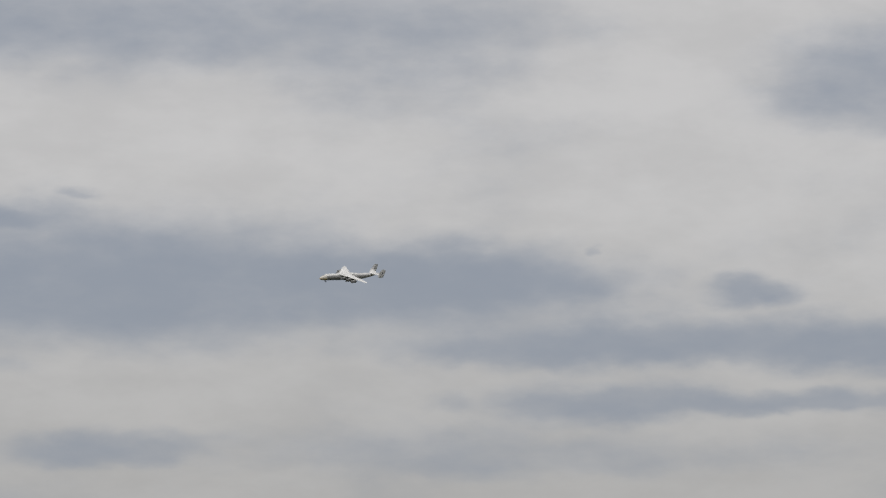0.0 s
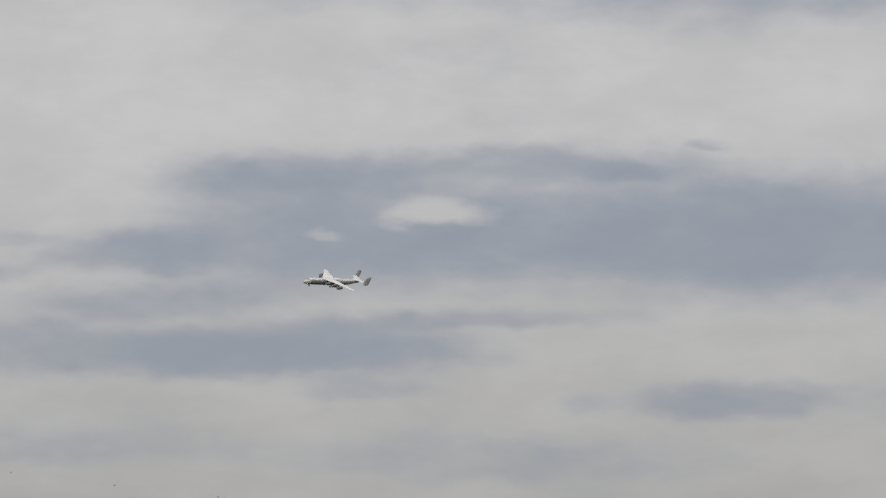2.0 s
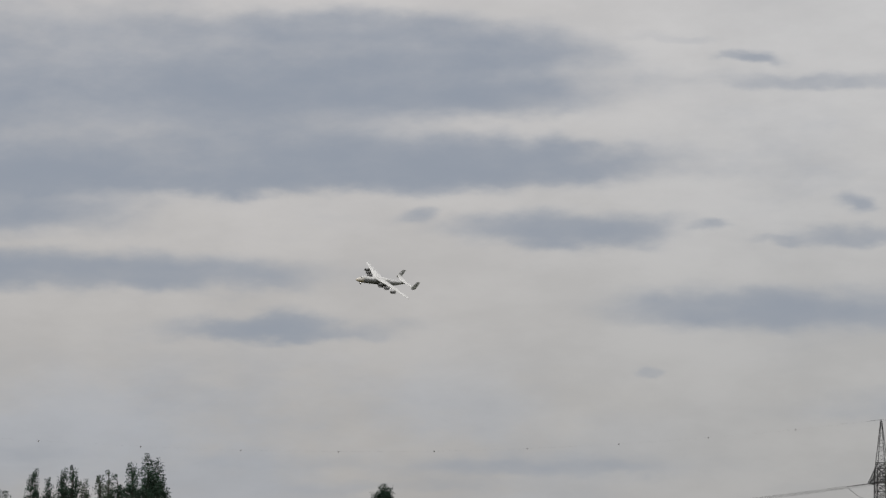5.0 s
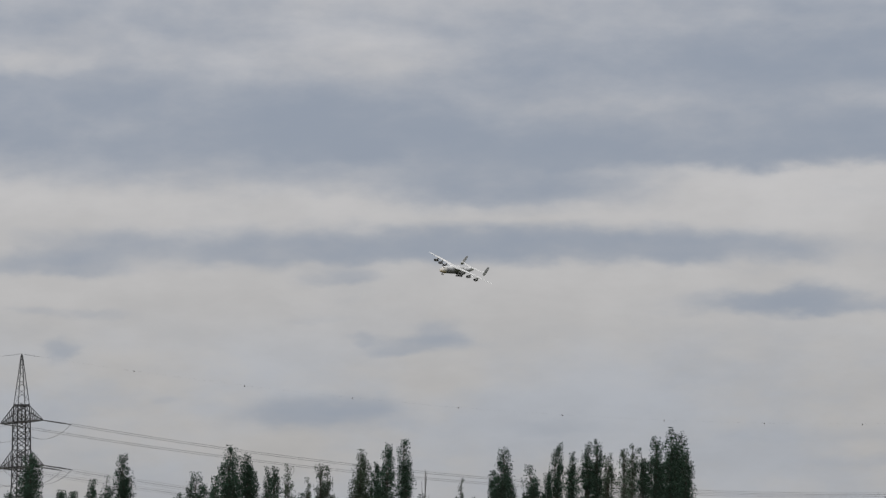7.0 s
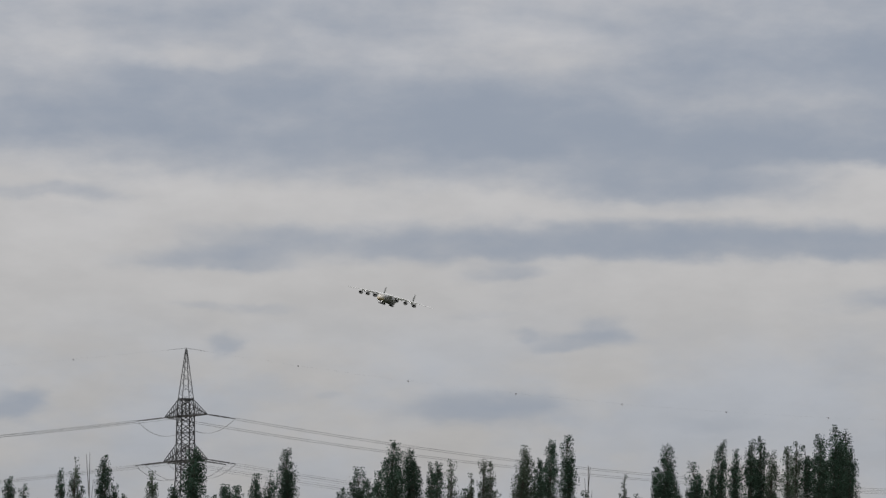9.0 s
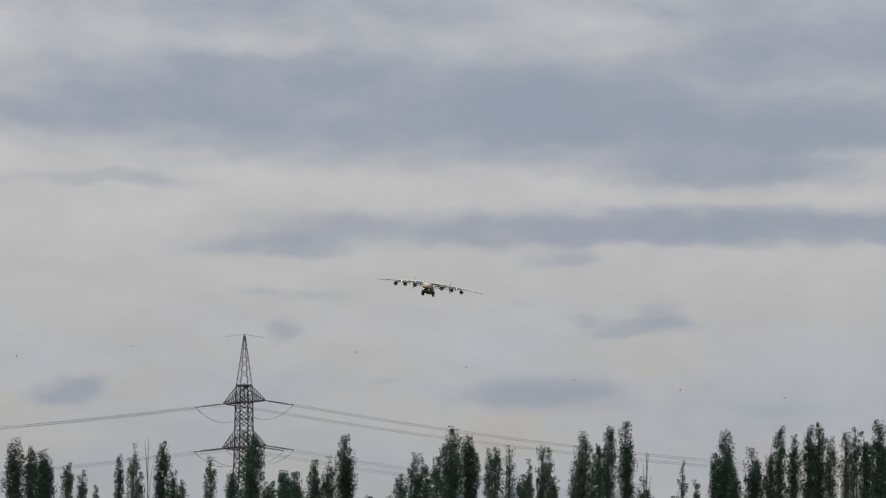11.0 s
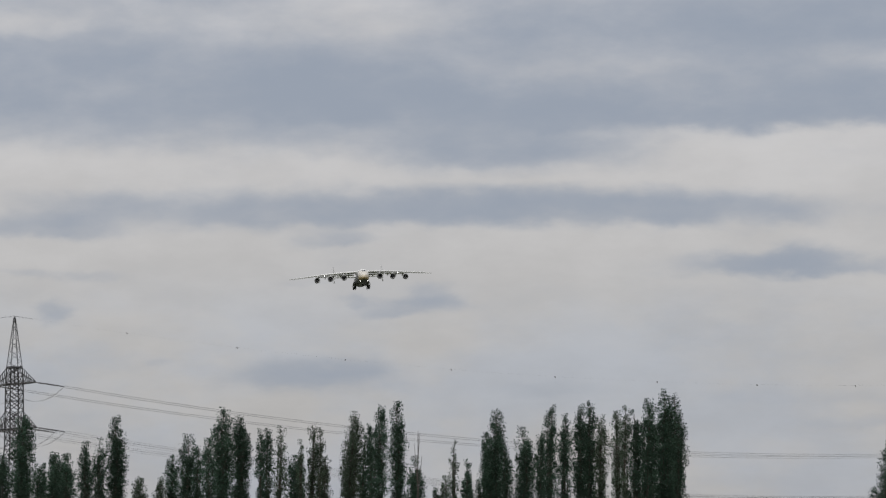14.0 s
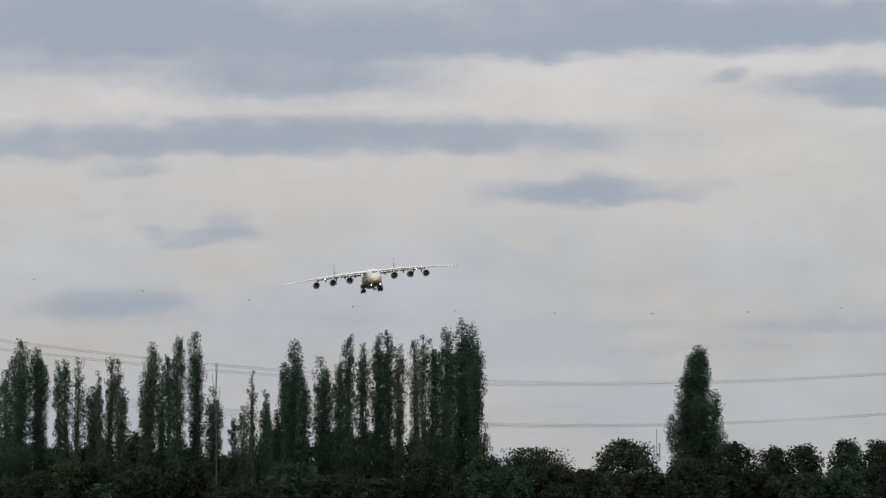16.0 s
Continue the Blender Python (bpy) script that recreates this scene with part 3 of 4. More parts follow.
# ---- overhead power line ----
def pylon(x, y, turn, tip, upper, lower, sides=(1, -1)):
    """A lattice strain tower with two cross-arms along its own y axis; returns the conductors' fixing points, keyed by name."""
    tower = thing("lattice_pylon", "grey steel lattice power pylon with two cross-arms and a pointed top", "power pylon", (x, y, 0), turn, "power line towers")
    half = [(0.0, 3.0), (lower - 3.0, 1.25), (lower, 1.22), (upper, 1.12), (upper + 2.7, 1.02), (tip - 0.25, 0.10)]

    def width(z):
        for (z0, w0), (z1, w1) in zip(half, half[1:]):
            if z <= z1:
                return w0 + (w1 - w0) * (z - z0) / (z1 - z0)
        return half[-1][1]

    def corner(i, z):
        w = width(z)
        return Vector(((w, w, -w, -w)[i], (w, -w, -w, w)[i], z))

    for i in range(4):
        leg = Shape()
        for (z0, w0), (z1, w1) in zip(half, half[1:]):
            leg.bar(corner(i, z0 - (0.3 if z0 == 0 else 0)), corner(i, z1), 0.13 if z1 < upper + 3 else 0.075)
        part("leg", leg, STEEL, tower)
        foot = Shape()
        c = corner(i, 0)
        foot.tube((c.x, c.y, -0.4), (c.x, c.y, 0.35), 0.55, 0.42, 8)
        part("footing", foot, CONCRETE, tower, "concrete footing block")
    # bracing: crossed diagonals on the four faces, panel by panel
    levels = [0.0]
    while levels[-1] < upper + 2.6:
        levels.append(levels[-1] + max(1.25, 1.28 * width(levels[-1])))
    for i in range(4):
        face = Shape()
        k = (i + 1) % 4
        for j, (z0, z1) in enumerate(zip(levels, levels[1:])):
            face.bar(corner(i, z0), corner(k, z1), 0.075)
            face.bar(corner(k, z0), corner(i, z1), 0.075)
            if j % 2 == 0:
                face.bar(corner(i, z1), corner(k, z1), 0.065)
        z = upper + 2.7
        face.bar(corner(i, z), corner(k, z), 0.11)
        flip = 0
        while z < tip - 1.2:
            z1 = z + max(0.7, 1.1 * width(z))
            a, b = (i, k) if flip else (k, i)
            face.bar(corner(a, z), corner(b, min(z1, tip - 0.4)), 0.034)
            z, flip = z1, 1 - flip
        part("bracing", face, STEEL, tower)
    part("peak", Shape().tube((0, 0, tip - 0.5), (0, 0, tip), 0.16, 0.05, 6), STEEL, tower)
    fix = {}
    for level, reach, rise, name in ((upper, 9.4, 2.7, "upper"), (lower, 9.8, 2.8, "lower")):
        for side in sides:
            arm = Shape()
            end = Vector((0, side * reach, level))
            w, wt = width(level), width(level + rise)
            for sx in (1, -1):
                foot, top = Vector((sx * w, side * w, level)), Vector((sx * wt, side * wt, level + rise))
                arm.bar(foot, end + Vector((sx * 0.15, 0, 0)), 0.13)
                arm.bar(top, end + Vector((sx * 0.1, 0, 0.12)), 0.10)
                arm.bar(Vector((sx * w, -side * w, level)), foot, 0.12)
                for j in range(1, 6):
                    f, g = j / 6, (j - 0.5) / 6
                    arm.bar(foot.lerp(end, f), top.lerp(end, f), 0.06)
                    arm.bar(foot.lerp(end, g - 0.08), top.lerp(end, f), 0.05)
            for j in range(6):
                f, g = j / 6, (j + 1) / 6
                arm.bar(Vector((w, side * w, level)).lerp(end, f), Vector((-w, side * w, level)).lerp(end, g), 0.06)
            part("cross_arm", arm, STEEL, tower)
            fix[name, side] = tower.matrix_world @ end
            if name == "lower":
                fix["inner", side] = tower.matrix_world @ Vector((0, side * 5.2, level))
    fix["earth"] = tower.matrix_world @ Vector((0, 0, tip))
    return fix


def catenary(a, b, sag, n):
    return [a.lerp(b, i / n) - Vector((0, 0, 4 * sag * (i / n) * (1 - i / n))) for i in range(n + 1)]


def insulator(at, toward, slope):
    """A twin string of insulator discs pulled along the line; returns the place where the conductors begin."""
    d = (toward - at)
    d.z = 0
    d.normalize()
    d = Vector((d.x, d.y, -slope)).normalized()
    side = d.cross((0, 0, 1)).normalized()
    string = thing("insulator_string", "dark twin insulator string strung from a pylon arm", "insulator", tuple(at), 0, "insulator strings")
    for s in (0.22, -0.22):
        rod = Shape().tube(side * s, side * s + d * 4.6, 0.045, n=5)
        for j in range(12):
            p = side * s + d * (0.7 + j * 0.3)
            rod.tube(p, p + d * 0.11, 0.14, 0.06, 8)
        part("disc_string", rod, INSULATOR, string)
    yoke = Shape().tube(side * 0.4 + d * 4.6, side * -0.4 + d * 4.6, 0.07, n=6)
    yoke.tube(d * 4.6, d * 5.2, 0.08, n=6)
    part("yoke", yoke, STEEL, string)
    return at + d * 5.2


def cable(points, radius, offsets, name, label, category, group):
    """One bundle of parallel wires through the points."""
    run = thing(name, label, category, tuple(points[0]), 0, group)
    o = points[0]
    side = (points[-1] - points[0]).cross((0, 0, 1)).normalized()
    for across, up in offsets:
        s = Shape()
        k = side * across + Vector((0, 0, up))
        for p, q in zip(points, points[1:]):
            s.tube(p - o + k, q - o + k, radius, n=4, cap=False)
        part("wire", s, CONDUCTOR, run)


QUAD = ((0.2, 0.15), (-0.2, 0.15), (0.2, -0.15), (-0.2, -0.15))
PYLONS = [  # x, y, turn of the arms, height of the tip, of the upper and the lower arm
    (-300.0, 734.0, 21.2, 43.5, 32.2, 24.6),
    (0.0, 850.0, 21.2, 43.7, 32.3, 24.8),
    (265.3, 948.6, 0.0, 42.7, 30.5, 23.0),
    (640.0, 808.0, -21.0, 43.0, 31.5, 24.0),
]
FIXINGS = [pylon(*row) for row in PYLONS]


def string_line():
    ends = {}
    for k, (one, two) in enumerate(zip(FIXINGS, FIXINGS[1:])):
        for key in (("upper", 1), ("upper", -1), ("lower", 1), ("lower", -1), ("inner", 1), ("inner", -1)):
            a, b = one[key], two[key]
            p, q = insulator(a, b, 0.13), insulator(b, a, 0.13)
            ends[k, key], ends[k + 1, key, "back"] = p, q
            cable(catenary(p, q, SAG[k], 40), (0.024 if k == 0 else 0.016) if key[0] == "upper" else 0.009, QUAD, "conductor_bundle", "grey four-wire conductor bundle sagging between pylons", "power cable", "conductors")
        wire = catenary(one["earth"], two["earth"], SAG[k] * 0.97, 60)
        cable(wire, 0.0025, ((0, 0),), "earth_wire", "thin grey earth wire between the pylon tops", "power cable", "earth wires")
        span = (two["earth"] - one["earth"]).length
        n = round(span / 20.5)
        for j in range(1, n):
            f = j / n
            c = one["earth"].lerp(two["earth"], f) - Vector((0, 0, 4 * SAG[k] * 0.97 * f * (1 - f)))
            m = thing("wire_marker", "small grey bird marker clipped on the earth wire", "wire marker", tuple(c), 0, "wire markers")
            part("disc", Shape().tube((-0.08, 0, -0.11), (0.08, 0, -0.11), 0.10, n=10), MARKER, m)
            part("clip", Shape().tube((-0.12, 0, 0), (0.12, 0, 0), 0.05, n=6), STEEL, m)
        for end, other in ((one["earth"], two["earth"]), (two["earth"], one["earth"])):
            sleeve = thing("wire_damper", "dark grip sleeve on the earth wire beside the pylon top", "cable fitting", tuple(end), 0, "cable fittings")
            d = (other - end)
            d.z = 0
            d = d.normalized() * 3.4 + Vector((0, 0, -0.46))
            part("sleeve", Shape().tube((0, 0, 0), d, 0.03, 0.022, 6), STEEL, sleeve)
    # jumper loops under the arms of the inner towers
    for k in (1, 2):
        for key in (("upper", 1), ("upper", -1), ("lower", 1), ("lower", -1), ("inner", 1), ("inner", -1)):
            cable(catenary(ends[k, key, "back"], ends[k, key], 2.5, 16), 0.022, ((0.2, 0), (-0.2, 0)), "jumper_loop", "slack jumper loop hanging below a pylon arm", "power cable", "jumpers")


SAG = (10.3, 9.4, 15.0)
string_line()


def antenna_mast(x, y, height):
    mast = thing("antenna_mast", "thin grey antenna mast standing behind the bushes", "mast", (x, y, 0))
    part("pole", Shape().tube((0, 0, -0.2), (0, 0, height), 0.07, 0.03, 8), STEEL, mast)
    for dx, z0, z1 in ((-0.38, 0.62, 0.80), (0.36, 0.58, 0.82)):
        part("aerial", Shape().tube((dx, 0, height * z0), (dx, 0, height * z1), 0.10, n=8), GREY_PAINT, mast, "pale upright panel aerial")
        part("bracket", Shape().tube((0, 0, height * (z0 + 0.1)), (dx, 0, height * (z0 + 0.1)), 0.035, n=5), STEEL, mast)


antenna_mast(110.8, 660.0, 10.0)


# ---- the flying model aeroplane ----
UNIT = 3.0 / 88.4          # the model is three metres across its wings; below, metres of the full-size type


def ring(x, zc, ry, rz, n=28, power=2.3, flat=0.0):
    """A rounded fuselage cross-section at x; flat lowers the curve of the belly."""
    pts = []
    for i in range(n):
        w = math.tau * i / n
        c, s = math.cos(w), math.sin(w)
        y = ry * math.copysign(abs(c) ** (2 / power), c)
        z = rz * math.copysign(abs(s) ** (2 / power), s)
        if z < 0:
            z *= 1 - flat
        pts.append((x, y, zc + z))
    return pts


def aerofoil(x_le, chord, y, z, thick, n=11, twist=0.0):
    """A wing section in the plane y = const, from the trailing edge over the top to the trailing edge below."""
    pts = []
    fs = [0.5 - 0.5 * math.cos(math.pi * i / n) for i in range(n + 1)]
    for f in reversed(fs):
        t = 5 * thick * (0.2969 * math.sqrt(f) - 0.126 * f - 0.3516 * f * f + 0.2843 * f ** 3 - 0.1015 * f ** 4)
        pts.append((f, t + 0.02 * math.sin(math.pi * f)))
    for f in fs[1:-1]:
        t = 5 * thick * (0.2969 * math.sqrt(f) - 0.126 * f - 0.3516 * f * f + 0.2843 * f ** 3 - 0.1015 * f ** 4)
        pts.append((f, -0.75 * t + 0.02 * math.sin(math.pi * f)))
    return [(x_le - f * chord, y, z + h * chord - f * chord * twist) for f, h in pts]


def wing_line(y):
    """Leading edge, chord and height of the main wing at the distance y from the middle."""
    stations = ((0.0, 12.4, 16.0, 3.7), (3.6, 11.4, 15.0, 3.75), (15.0, 5.6, 10.6, 3.9), (28.0, -0.8, 7.6, 3.5), (44.2, -8.6, 3.8, 2.6))
    for a, b in zip(stations, stations[1:]):
        if y <= b[0]:
            f = (y - a[0]) / (b[0] - a[0])
            return tuple(a[i] + f * (b[i] - a[i]) for i in (1, 2, 3))
    return stations[-1][1:]


def build_aeroplane():
    plane = thing("model_aeroplane", "white six-engined twin-finned model cargo jet in flight, wheels lowered", "model aeroplane")
    stations = ((38.4, -1.7, 0.25, 0.25), (37.9, -1.6, 0.95, 0.95), (36.8, -1.35, 1.75, 1.75), (35.0, -1.0, 2.45, 2.5), (32.5, -0.55, 3.05, 3.2),
                (29.5, -0.15, 3.5, 3.75), (26.0, 0.0, 3.7, 4.0), (14.0, 0.0, 3.75, 4.05), (-10.0, 0.0, 3.75, 4.05), (-18.0, 0.35, 3.6, 3.75),
                (-26.0, 1.2, 3.1, 3.0), (-33.0, 2.1, 2.4, 2.15), (-39.0, 2.8, 1.55, 1.35), (-42.5, 3.2, 0.75, 0.7), (-43.3, 3.3, 0.2, 0.2))
    part("nose_door", Shape().loft([ring(x, z, a, b) for x, z, a, b in stations[:6]]), NOSE_PAINT_GLOW, plane, "cream nose, its golden lower half a painted landing-light glow", True, UNIT)
    part("fuselage", Shape().loft([ring(x, z, a, b) for x, z, a, b in ((29.44, -0.15, 3.5, 3.75),) + stations[6:]]), HULL, plane, "white fuselage over a dark grey belly", True, UNIT)
    # raised cockpit hump with its windows
    hump = Shape().loft([ring(x, z, a, b, 18, 2.0) for x, z, a, b in ((34.2, 1.1, 0.2, 0.2), (32.6, 1.7, 1.5, 1.1), (30.5, 2.4, 2.1, 1.6), (26.0, 2.7, 2.3, 1.75), (18.0, 2.6, 2.1, 1.75), (10.0, 2.3, 1.5, 1.8))])
    part("cockpit_hump", hump, WHITE, plane, "", True, UNIT)
    for k in range(6):
        w0, w1 = radians(-63 + 21.5 * k), radians(-63 + 21.5 * k + 18)
        pane = Shape()
        front, back = [], []
        for w in (w0, (w0 + w1) / 2, w1):
            front.append((33.55 - 1.5 * (1 - math.cos(w)), 1.42 * math.sin(w), 2.15))
            back.append((32.35 - 1.8 * (1 - math.cos(w)), 1.66 * math.sin(w), 3.02))
        inner = [[(x - 0.3, y * 0.85, z - 0.25) for x, y, z in r] for r in (back, front)]
        pane.loft([front, back, inner[0], inner[1], front], closed=False, ends=False)
        part("window_pane", pane, GLASS_DARK, plane, "dark cockpit pane", False, UNIT)
    # wing box fairing on the fuselage and the gear sponsons below
    part("wing_fairing", Shape().loft([ring(x, z, a, b, 20) for x, z, a, b in ((17, 3.2, 0.6, 0.4), (14, 3.5, 2.6, 1.2), (8, 3.75, 3.4, 1.5), (-4, 3.75, 3.3, 1.5), (-12, 3.5, 2.2, 1.1), (-16, 3.1, 0.5, 0.4))]), WHITE, plane, "", True, UNIT)
    for side in (1, -1):
        spon = Shape().loft([[(p[0], p[1] + side * 3.4, p[2]) for p in ring(x, -2.3, a, b, 18)] for x, a, b in
                             ((9, 0.3, 0.3), (6, 1.3, 1.0), (2, 1.7, 1.15), (-10, 1.7, 1.15), (-14, 1.2, 1.0), (-18, 0.25, 0.25))])
        part("gear_sponson", spon, BELLY, plane, "dark grey wheel housing at the belly's side", True, UNIT)
        # main wing half
        wing = Shape()
        ys = (0.0, 3.6, 9.0, 15.0, 21.0, 28.0, 36.0, 42.5, 44.2)
        wing.loft([aerofoil(wing_line(y)[0], wing_line(y)[1] * (1 if y < 44 else 0.8), side * y, wing_line(y)[2], 0.095 if y < 20 else 0.105 if y < 44 else 0.08) for y in ys])
        w = part("wing", wing, WHITE, plane, "white swept wing half", True, UNIT)
        # lowered flaps behind the rear edge
        for y0, y1 in ((4.4, 14.6), (15.2, 27.4)):
            flap = Shape()
            rows = []
            for y in (y0, y1):
                le, ch, z = wing_line(y)
                rows.append(aerofoil(le - ch * 0.93, ch * 0.22, side * y, z - 0.25 - 0.01 * ch, 0.12, 8, 0.24))
            part("flap", flap.loft(rows), WHITE, w, "lowered flap panel", True, UNIT)
        for y in (7.5, 12.5, 16.8, 22.0, 26.0):
            le, ch, z = wing_line(y)
            x = le - ch * 0.86
            fair = Shape().loft([[(p[0], p[1] + side * y, p[2]) for p in ring(xx, zz, a, b, 10, 2)] for xx, zz, a, b in
                                 ((x + 2.6, z - 0.5, 0.08, 0.08), (x + 1.2, z - 0.9, 0.38, 0.55), (x - 1.2, z - 1.4, 0.36, 0.6), (x - 3.4, z - 2.0, 0.06, 0.08))])
            part("flap_track_fairing", fair, GREY_PAINT, w, "", True, UNIT)
        # engines
        for y in (11.1, 19.3, 27.4):
            le, ch, z = wing_line(y)
            xc, zc, n = le + 1.2, z - 3.2, 24

            def hoop(x, r):
                return [(x, side * y + r * math.cos(math.tau * i / n), zc + r * math.sin(math.tau * i / n)) for i in range(n)]

            cowl = Shape().loft([hoop(xc - 0.6, 1.16), hoop(xc + 1.8, 1.22), hoop(xc + 3.5, 1.34), hoop(xc + 3.75, 1.46), hoop(xc + 3.6, 1.60), hoop(xc + 2.4, 1.75),
                                 hoop(xc + 0.6, 1.74), hoop(xc - 1.6, 1.52), hoop(xc - 2.9, 1.30), hoop(xc - 2.9, 1.18), hoop(xc - 1.4, 1.14)], ends=False)
            engine = part("engine", cowl, NACELLE, plane, "grey engine nacelle with a dark open intake", True, UNIT)
            part("intake_lip", Shape().loft([hoop(xc + 3.55, 1.345), hoop(xc + 3.82, 1.42), hoop(xc + 3.84, 1.50), hoop(xc + 3.55, 1.64)], ends=False), GREY_PAINT, engine, "pale intake lip", True, UNIT)
            part("fan_disc", Shape().loft([hoop(xc + 1.9, 1.21), hoop(xc + 1.7, 1.21)]), FAN, engine, "", False, UNIT)
            part("spinner", Shape().loft([hoop(xc + 1.9, 0.42), hoop(xc + 2.3, 0.34), hoop(xc + 2.75, 0.06)]), GREY_PAINT, engine, "pale spinner cone", True, UNIT)
            for j in range(14):
                w0 = math.tau * j / 14
                blade = Shape()
                quad = []
                for r, dw, dx in ((0.40, -0.10, 0.0), (1.17, -0.10, 0.0), (1.17, 0.10, -0.12), (0.40, 0.16, -0.12)):
                    quad.append((xc + 2.05 + dx, side * y + r * math.cos(w0 + dw), zc + r * math.sin(w0 + dw)))
                blade.loft([quad, [(p[0] - 0.05, p[1], p[2]) for p in quad]])
                part("fan_blade", blade, NACELLE, engine, "", False, UNIT)
            part("exhaust_cone", Shape().loft([hoop(xc - 1.4, 1.12), hoop(xc - 2.9, 0.75), hoop(xc - 4.6, 0.12)]), FAN, engine, "dark exhaust cone", True, UNIT)
            strut = Shape().loft([[(xc + 2.2, side * y - 0.12, zc + 1.6), (xc + 2.2, side * y + 0.12, zc + 1.6), (xc - 2.6, side * y + 0.15, zc + 1.2), (xc - 2.6, side * y - 0.15, zc + 1.2)],
                                  [(le - 0.5, side * y - 0.12, z - 0.1), (le - 0.5, side * y + 0.12, z - 0.1), (le - 5.0, side * y + 0.15, z - 0.4), (le - 5.0, side * y - 0.15, z - 0.4)]])
            part("engine_pylon", strut, WHITE, plane, "", False, UNIT)
        # wing light between the outer engines, light under the nose
        le, ch, z = wing_line(22.8)
        for x, y, zz in ((le + 0.9, 22.8, z - 0.75), (32.4, 2.25, -3.6)):
            def disc(d, r):
                return [(q[0], q[1] + side * y, q[2]) for q in ring(x + d, zz, r, r, 12, 2)]

            can = part("landing_light", Shape().loft([disc(0.25, 0.30), disc(0.30, 0.40), disc(-0.3, 0.46), disc(-1.4, 0.15)], ends=False), BELLY, plane, "round landing light in a dark housing", True, UNIT)
            part("lens", Shape().loft([disc(0.10, 0.27), disc(0.02, 0.27)]), LAMP, can, "lit white lens", False, UNIT)
        part("wingtip_light", Shape().loft([[(p[0], p[1] + side * 44.3, p[2]) for p in ring(x, 2.62, r, r, 8, 2)] for x, r in ((-9.0, 0.03), (-9.3, 0.16), (-10.2, 0.16), (-10.6, 0.03))]), WHITE, plane, "", True, UNIT)
        # tailplane half and fin
        tail = Shape().loft([aerofoil(-29.5 - 0.42 * y, 9.6 - 0.24 * y, side * y, 4.1 + 0.045 * y, 0.10) for y in (0.0, 2.0, 8.0, 15.2)])
        part("tailplane", tail, WHITE, plane, "white tailplane half", True, UNIT)
        fin = Shape()
        rows = []
        for z, le, ch in ((1.3, -37.2, 5.0), (2.2, -36.2, 7.0), (4.8, -36.4, 8.0), (8.5, -38.6, 6.9), (11.4, -40.8, 5.2), (12.1, -41.7, 3.9)):
            sec = aerofoil(le, ch, 0.0, 0.0, 0.09)
            rows.append([(px, side * (15.3 - 0.02 * z) + pz, z) for px, _, pz in sec])
        f = part("tail_fin", fin.loft(rows), FIN_PAINT, plane, "grey end fin with a pale front edge and a dark emblem", True, UNIT)
        rudder = Shape()
        for z0, z1 in ((2.4, 4.6), (5.0, 8.3), (8.6, 11.3)):
            panel = []
            for z in (z0, z1):
                le = np.interp(z, (2.2, 4.8, 8.5, 11.6), (-36.2, -36.4, -39.0, -41.2))
                ch = np.interp(z, (2.2, 4.8, 8.5, 11.6), (7.0, 8.0, 6.6, 5.0))
                yy = side * (15.3 - 0.02 * z)
                panel.append([(le - ch * 0.74, yy + 0.21, z), (le - ch * 1.01, yy + 0.06, z), (le - ch * 1.01, yy - 0.06, z), (le - ch * 0.74, yy - 0.21, z)])
            part("rudder_panel", Shape().loft(panel), GREY_PAINT, f, "paler rudder panel", False, UNIT)
        for out in (1, -1):
            badge = []
            for z, a, b in ((4.4, 0.40, 0.62), (6.4, 0.26, 0.66), (8.6, 0.34, 0.60)):
                le, ch = np.interp(z, (2.2, 4.8, 8.5), (-36.2, -36.4, -38.6)), np.interp(z, (2.2, 4.8, 8.5), (7.0, 8.0, 6.9))
                yy = side * (15.3 - 0.02 * z)
                badge.append([(le - ch * a, yy + out * 0.20, z), (le - ch * b, yy + out * 0.20, z), (le - ch * b, yy + out * 0.42, z), (le - ch * a, yy + out * 0.42, z)])
            part("emblem", Shape().loft(badge), EMBLEM, f, "dark blue emblem patch", False, UNIT)
        edge = []
        for z, le in ((2.2, -36.2), (4.8, -36.4), (8.5, -39.0), (11.6, -41.2)):
            yy = side * (15.3 - 0.02 * z)
            edge.append([(le + 0.06, yy + 0.08, z), (le + 0.06, yy - 0.08, z), (le - 0.7, yy - 0.33, z), (le - 0.7, yy + 0.33, z)])
        part("fin_front_edge", Shape().loft(edge), WHITE, f, "white front edge", False, UNIT)
        # main wheels: five legs a side, each with a pair of tyres, and open doors
        for j in range(5):
            x = 3.2 - 3.1 * j
            leg = Shape().tube((x, side * 3.9, -3.3), (x, side * 4.3, -5.0), 0.28, 0.22, 8)
            leg.tube((x, side * 3.5, -5.0), (x, side * 5.1, -5.0), 0.16, n=8)
            g = part("main_gear_leg", leg, GEAR_METAL, plane, "", False, UNIT)
            for dy in (-0.62, 0.62):
                tyre = Shape()
                c = side * 4.3 + dy
                prof = ((-0.26, 0.30), (-0.28, 0.62), (-0.16, 0.78), (0.16, 0.78), (0.28, 0.62), (0.26, 0.30))
                tyre.loft([[(x + r * math.cos(math.tau * i / 16), c + o, -5.05 + r * math.sin(math.tau * i / 16)) for i in range(16)] for o, r in prof])
                part("wheel", tyre, RUBBER, g, "black tyre", True, UNIT)
        door = Shape().loft([[(4.5, side * 5.0, -3.3), (4.5, side * 5.15, -3.3), (-10.5, side * 5.15, -3.3), (-10.5, side * 5.0, -3.3)],
                             [(4.0, side * 5.25, -3.9), (4.0, side * 5.4, -3.9), (-10.0, side * 5.4, -3.9), (-10.0, side * 5.25, -3.9)]])
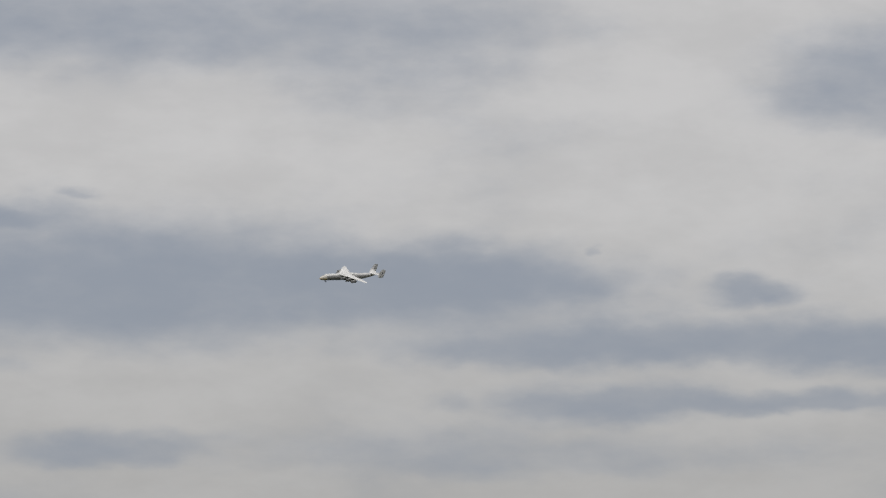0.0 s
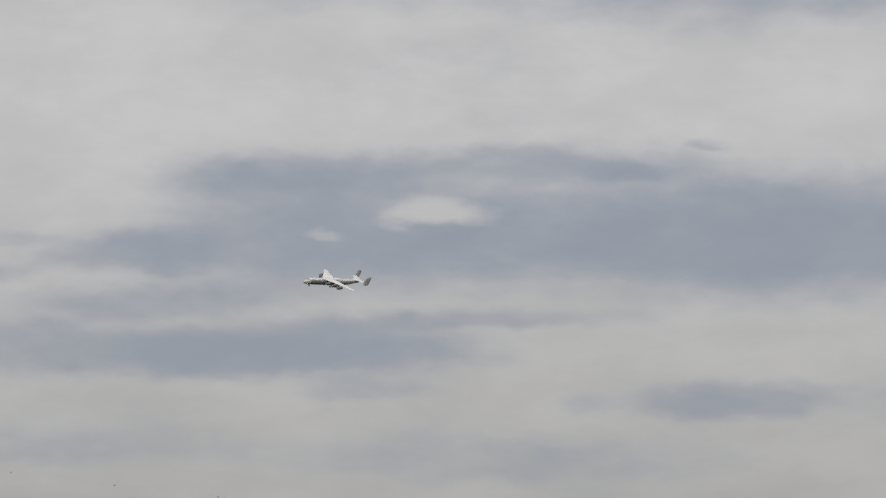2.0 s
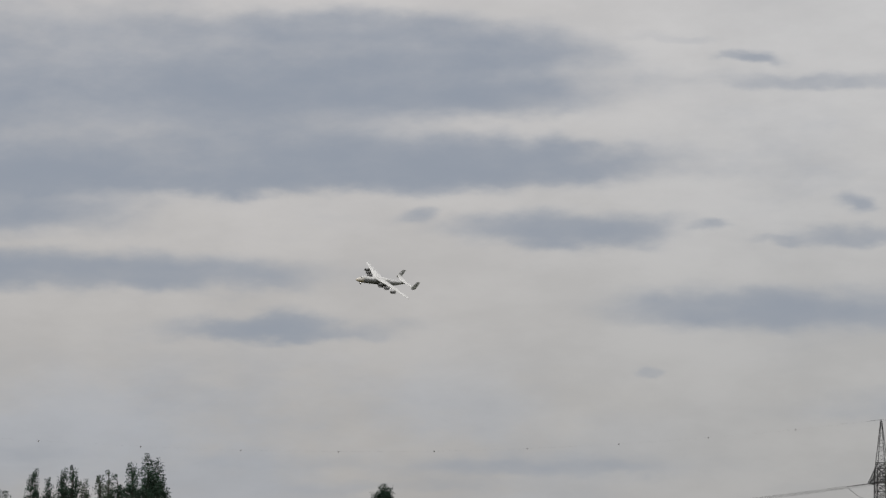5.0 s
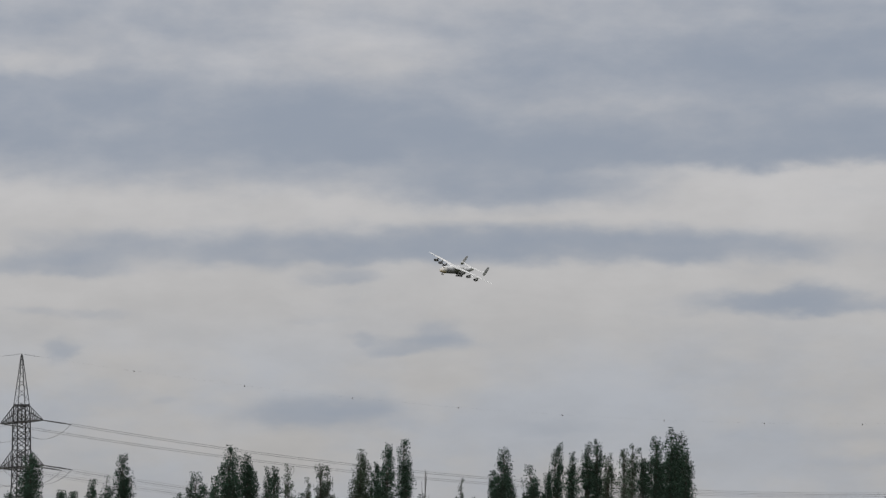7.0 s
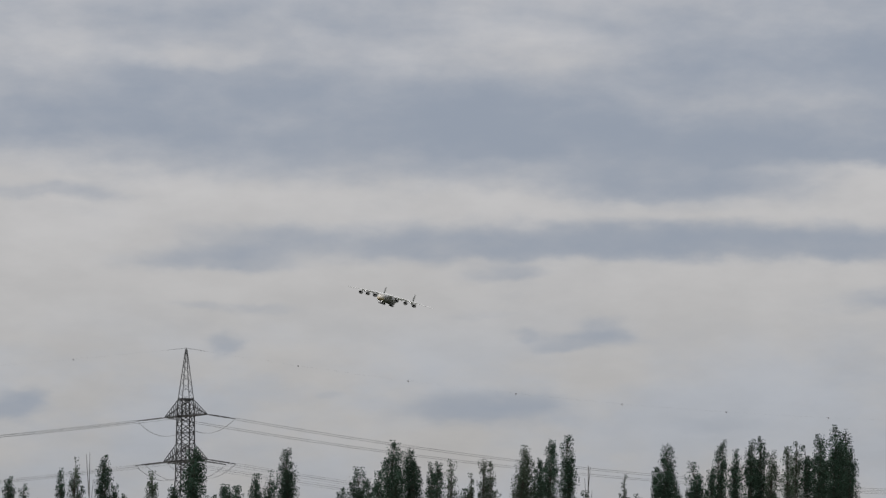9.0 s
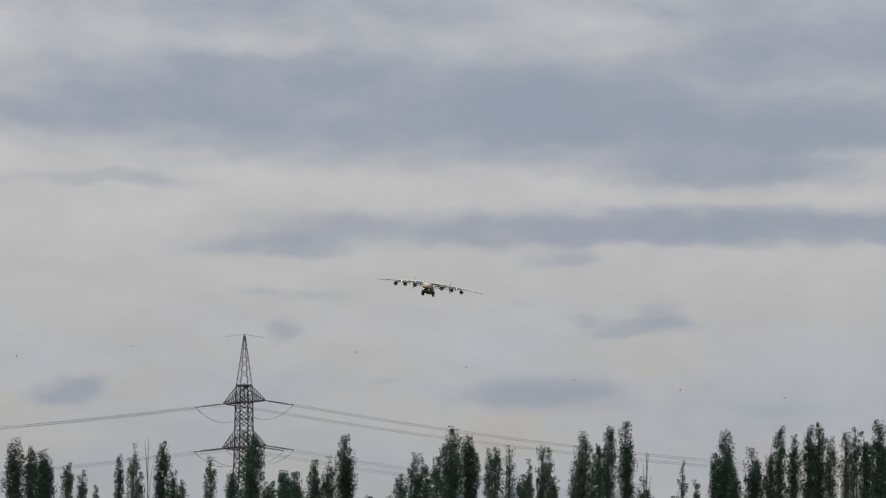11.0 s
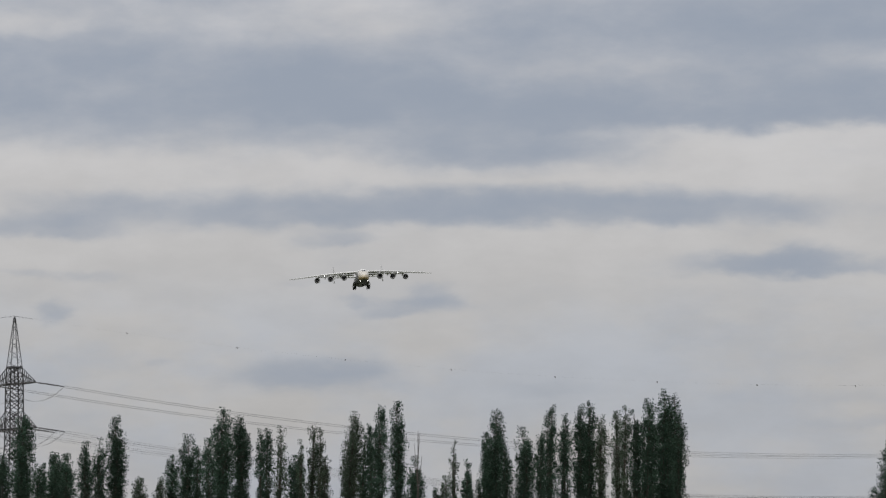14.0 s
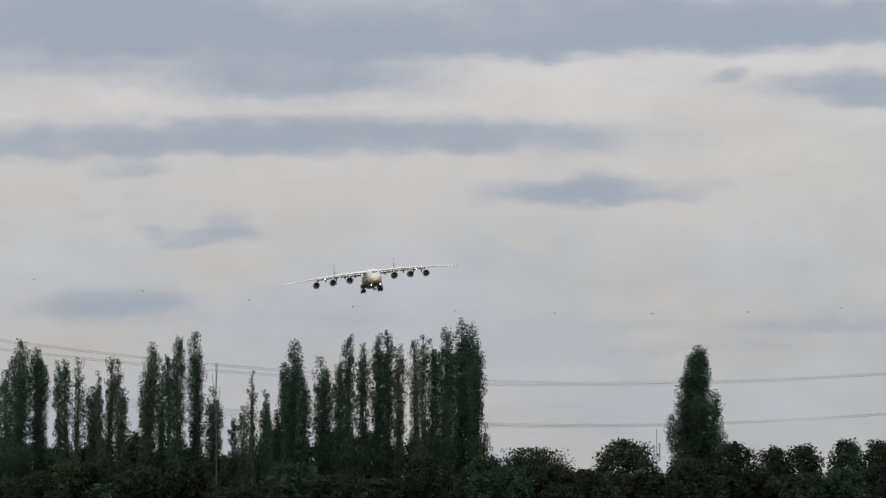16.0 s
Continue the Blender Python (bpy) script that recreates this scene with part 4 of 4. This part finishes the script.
        part("gear_door", door, BELLY, plane, "open wheel door", False, UNIT)
        # nose wheels
        leg = Shape().tube((29.5, side * 0.75, -3.2), (29.8, side * 0.75, -5.7), 0.2, 0.16, 8)
        g = part("nose_gear_leg", leg, GEAR_METAL, plane, "", False, UNIT)
        for dy in (-0.35, 0.35):
            c = side * 0.75 + dy
            tyre = Shape().loft([[(29.8 + r * math.cos(math.tau * i / 16), c + o, -5.75 + r * math.sin(math.tau * i / 16)) for i in range(16)]
                                 for o, r in ((-0.2, 0.25), (-0.22, 0.5), (-0.12, 0.64), (0.12, 0.64), (0.22, 0.5), (0.2, 0.25))])
            part("wheel", tyre, RUBBER, g, "black tyre", True, UNIT)
    return plane


aeroplane = build_aeroplane()

# seconds, place, heading, pitch, bank (degrees)
FLIGHT_ROWS = [
    (0.0, 103.03, 196.20, 20.97, 171.1, -3.1, 18.9),
    (0.5, 95.92, 196.98, 19.99, 174.7, -1.6, 17.5),
    (1.0, 88.44, 198.34, 19.17, 178.3, -0.0, 16.1),
    (1.5, 81.66, 199.09, 18.58, 181.5, -0.1, 18.7),
    (2.0, 74.39, 200.08, 17.99, 184.8, -0.1, 21.4),
    (2.5, 67.70, 200.69, 17.54, 189.7, -0.2, 20.4),
    (3.0, 60.58, 201.27, 16.97, 194.7, -0.3, 19.5),
    (3.5, 54.46, 202.00, 16.46, 197.3, 1.2, 21.9),
    (4.0, 47.76, 202.55, 16.05, 199.9, 2.7, 24.3),
    (4.5, 41.77, 201.86, 15.83, 205.3, 3.2, 27.7),
    (5.0, 35.26, 200.60, 15.68, 212.7, 2.5, 32.0),
    (5.2, 32.85, 199.43, 15.47, 215.8, 1.9, 32.3),
    (7.3, 14.43, 188.57, 13.93, 240.9, -2.0, 25.1),
    (7.5, 13.13, 185.89, 13.59, 242.7, -1.9, 25.0),
    (8.0, 10.14, 179.12, 12.81, 247.5, -1.5, 24.7),
    (8.5, 8.26, 173.93, 12.18, 250.9, -0.1, 21.2),
    (9.0, 6.61, 166.31, 11.49, 255.2, 1.2, 14.8),
    (9.5, 5.66, 160.38, 10.97, 259.1, 1.2, 14.1),
    (12.0, 5.10, 128.39, 9.33, 266.5, 2.4, 4.8),
    (12.5, 5.45, 122.59, 9.01, 266.7, 2.4, 4.8),
    (13.0, 6.04, 117.01, 8.68, 266.8, 2.5, 4.8),
    (13.5, 6.57, 111.43, 8.20, 267.8, 1.9, 0.9),
    (14.0, 7.26, 106.07, 7.64, 268.7, 1.4, -2.9),
    (14.5, 7.86, 101.26, 7.13, 268.0, 0.9, -2.0),
    (15.0, 8.46, 94.99, 6.51, 267.0, 0.8, -3.3),
    (15.5, 8.89, 89.76, 5.91, 267.0, 0.4, -7.4),
    (16.0, 9.37, 84.63, 5.23, 267.1, -0.1, -6.2),
]


def motions():
    walk(aeroplane, [(t, pose(x, y, z, -bank, -pitch, heading)) for t, x, y, z, heading, pitch, bank in FLIGHT_ROWS])


motions()
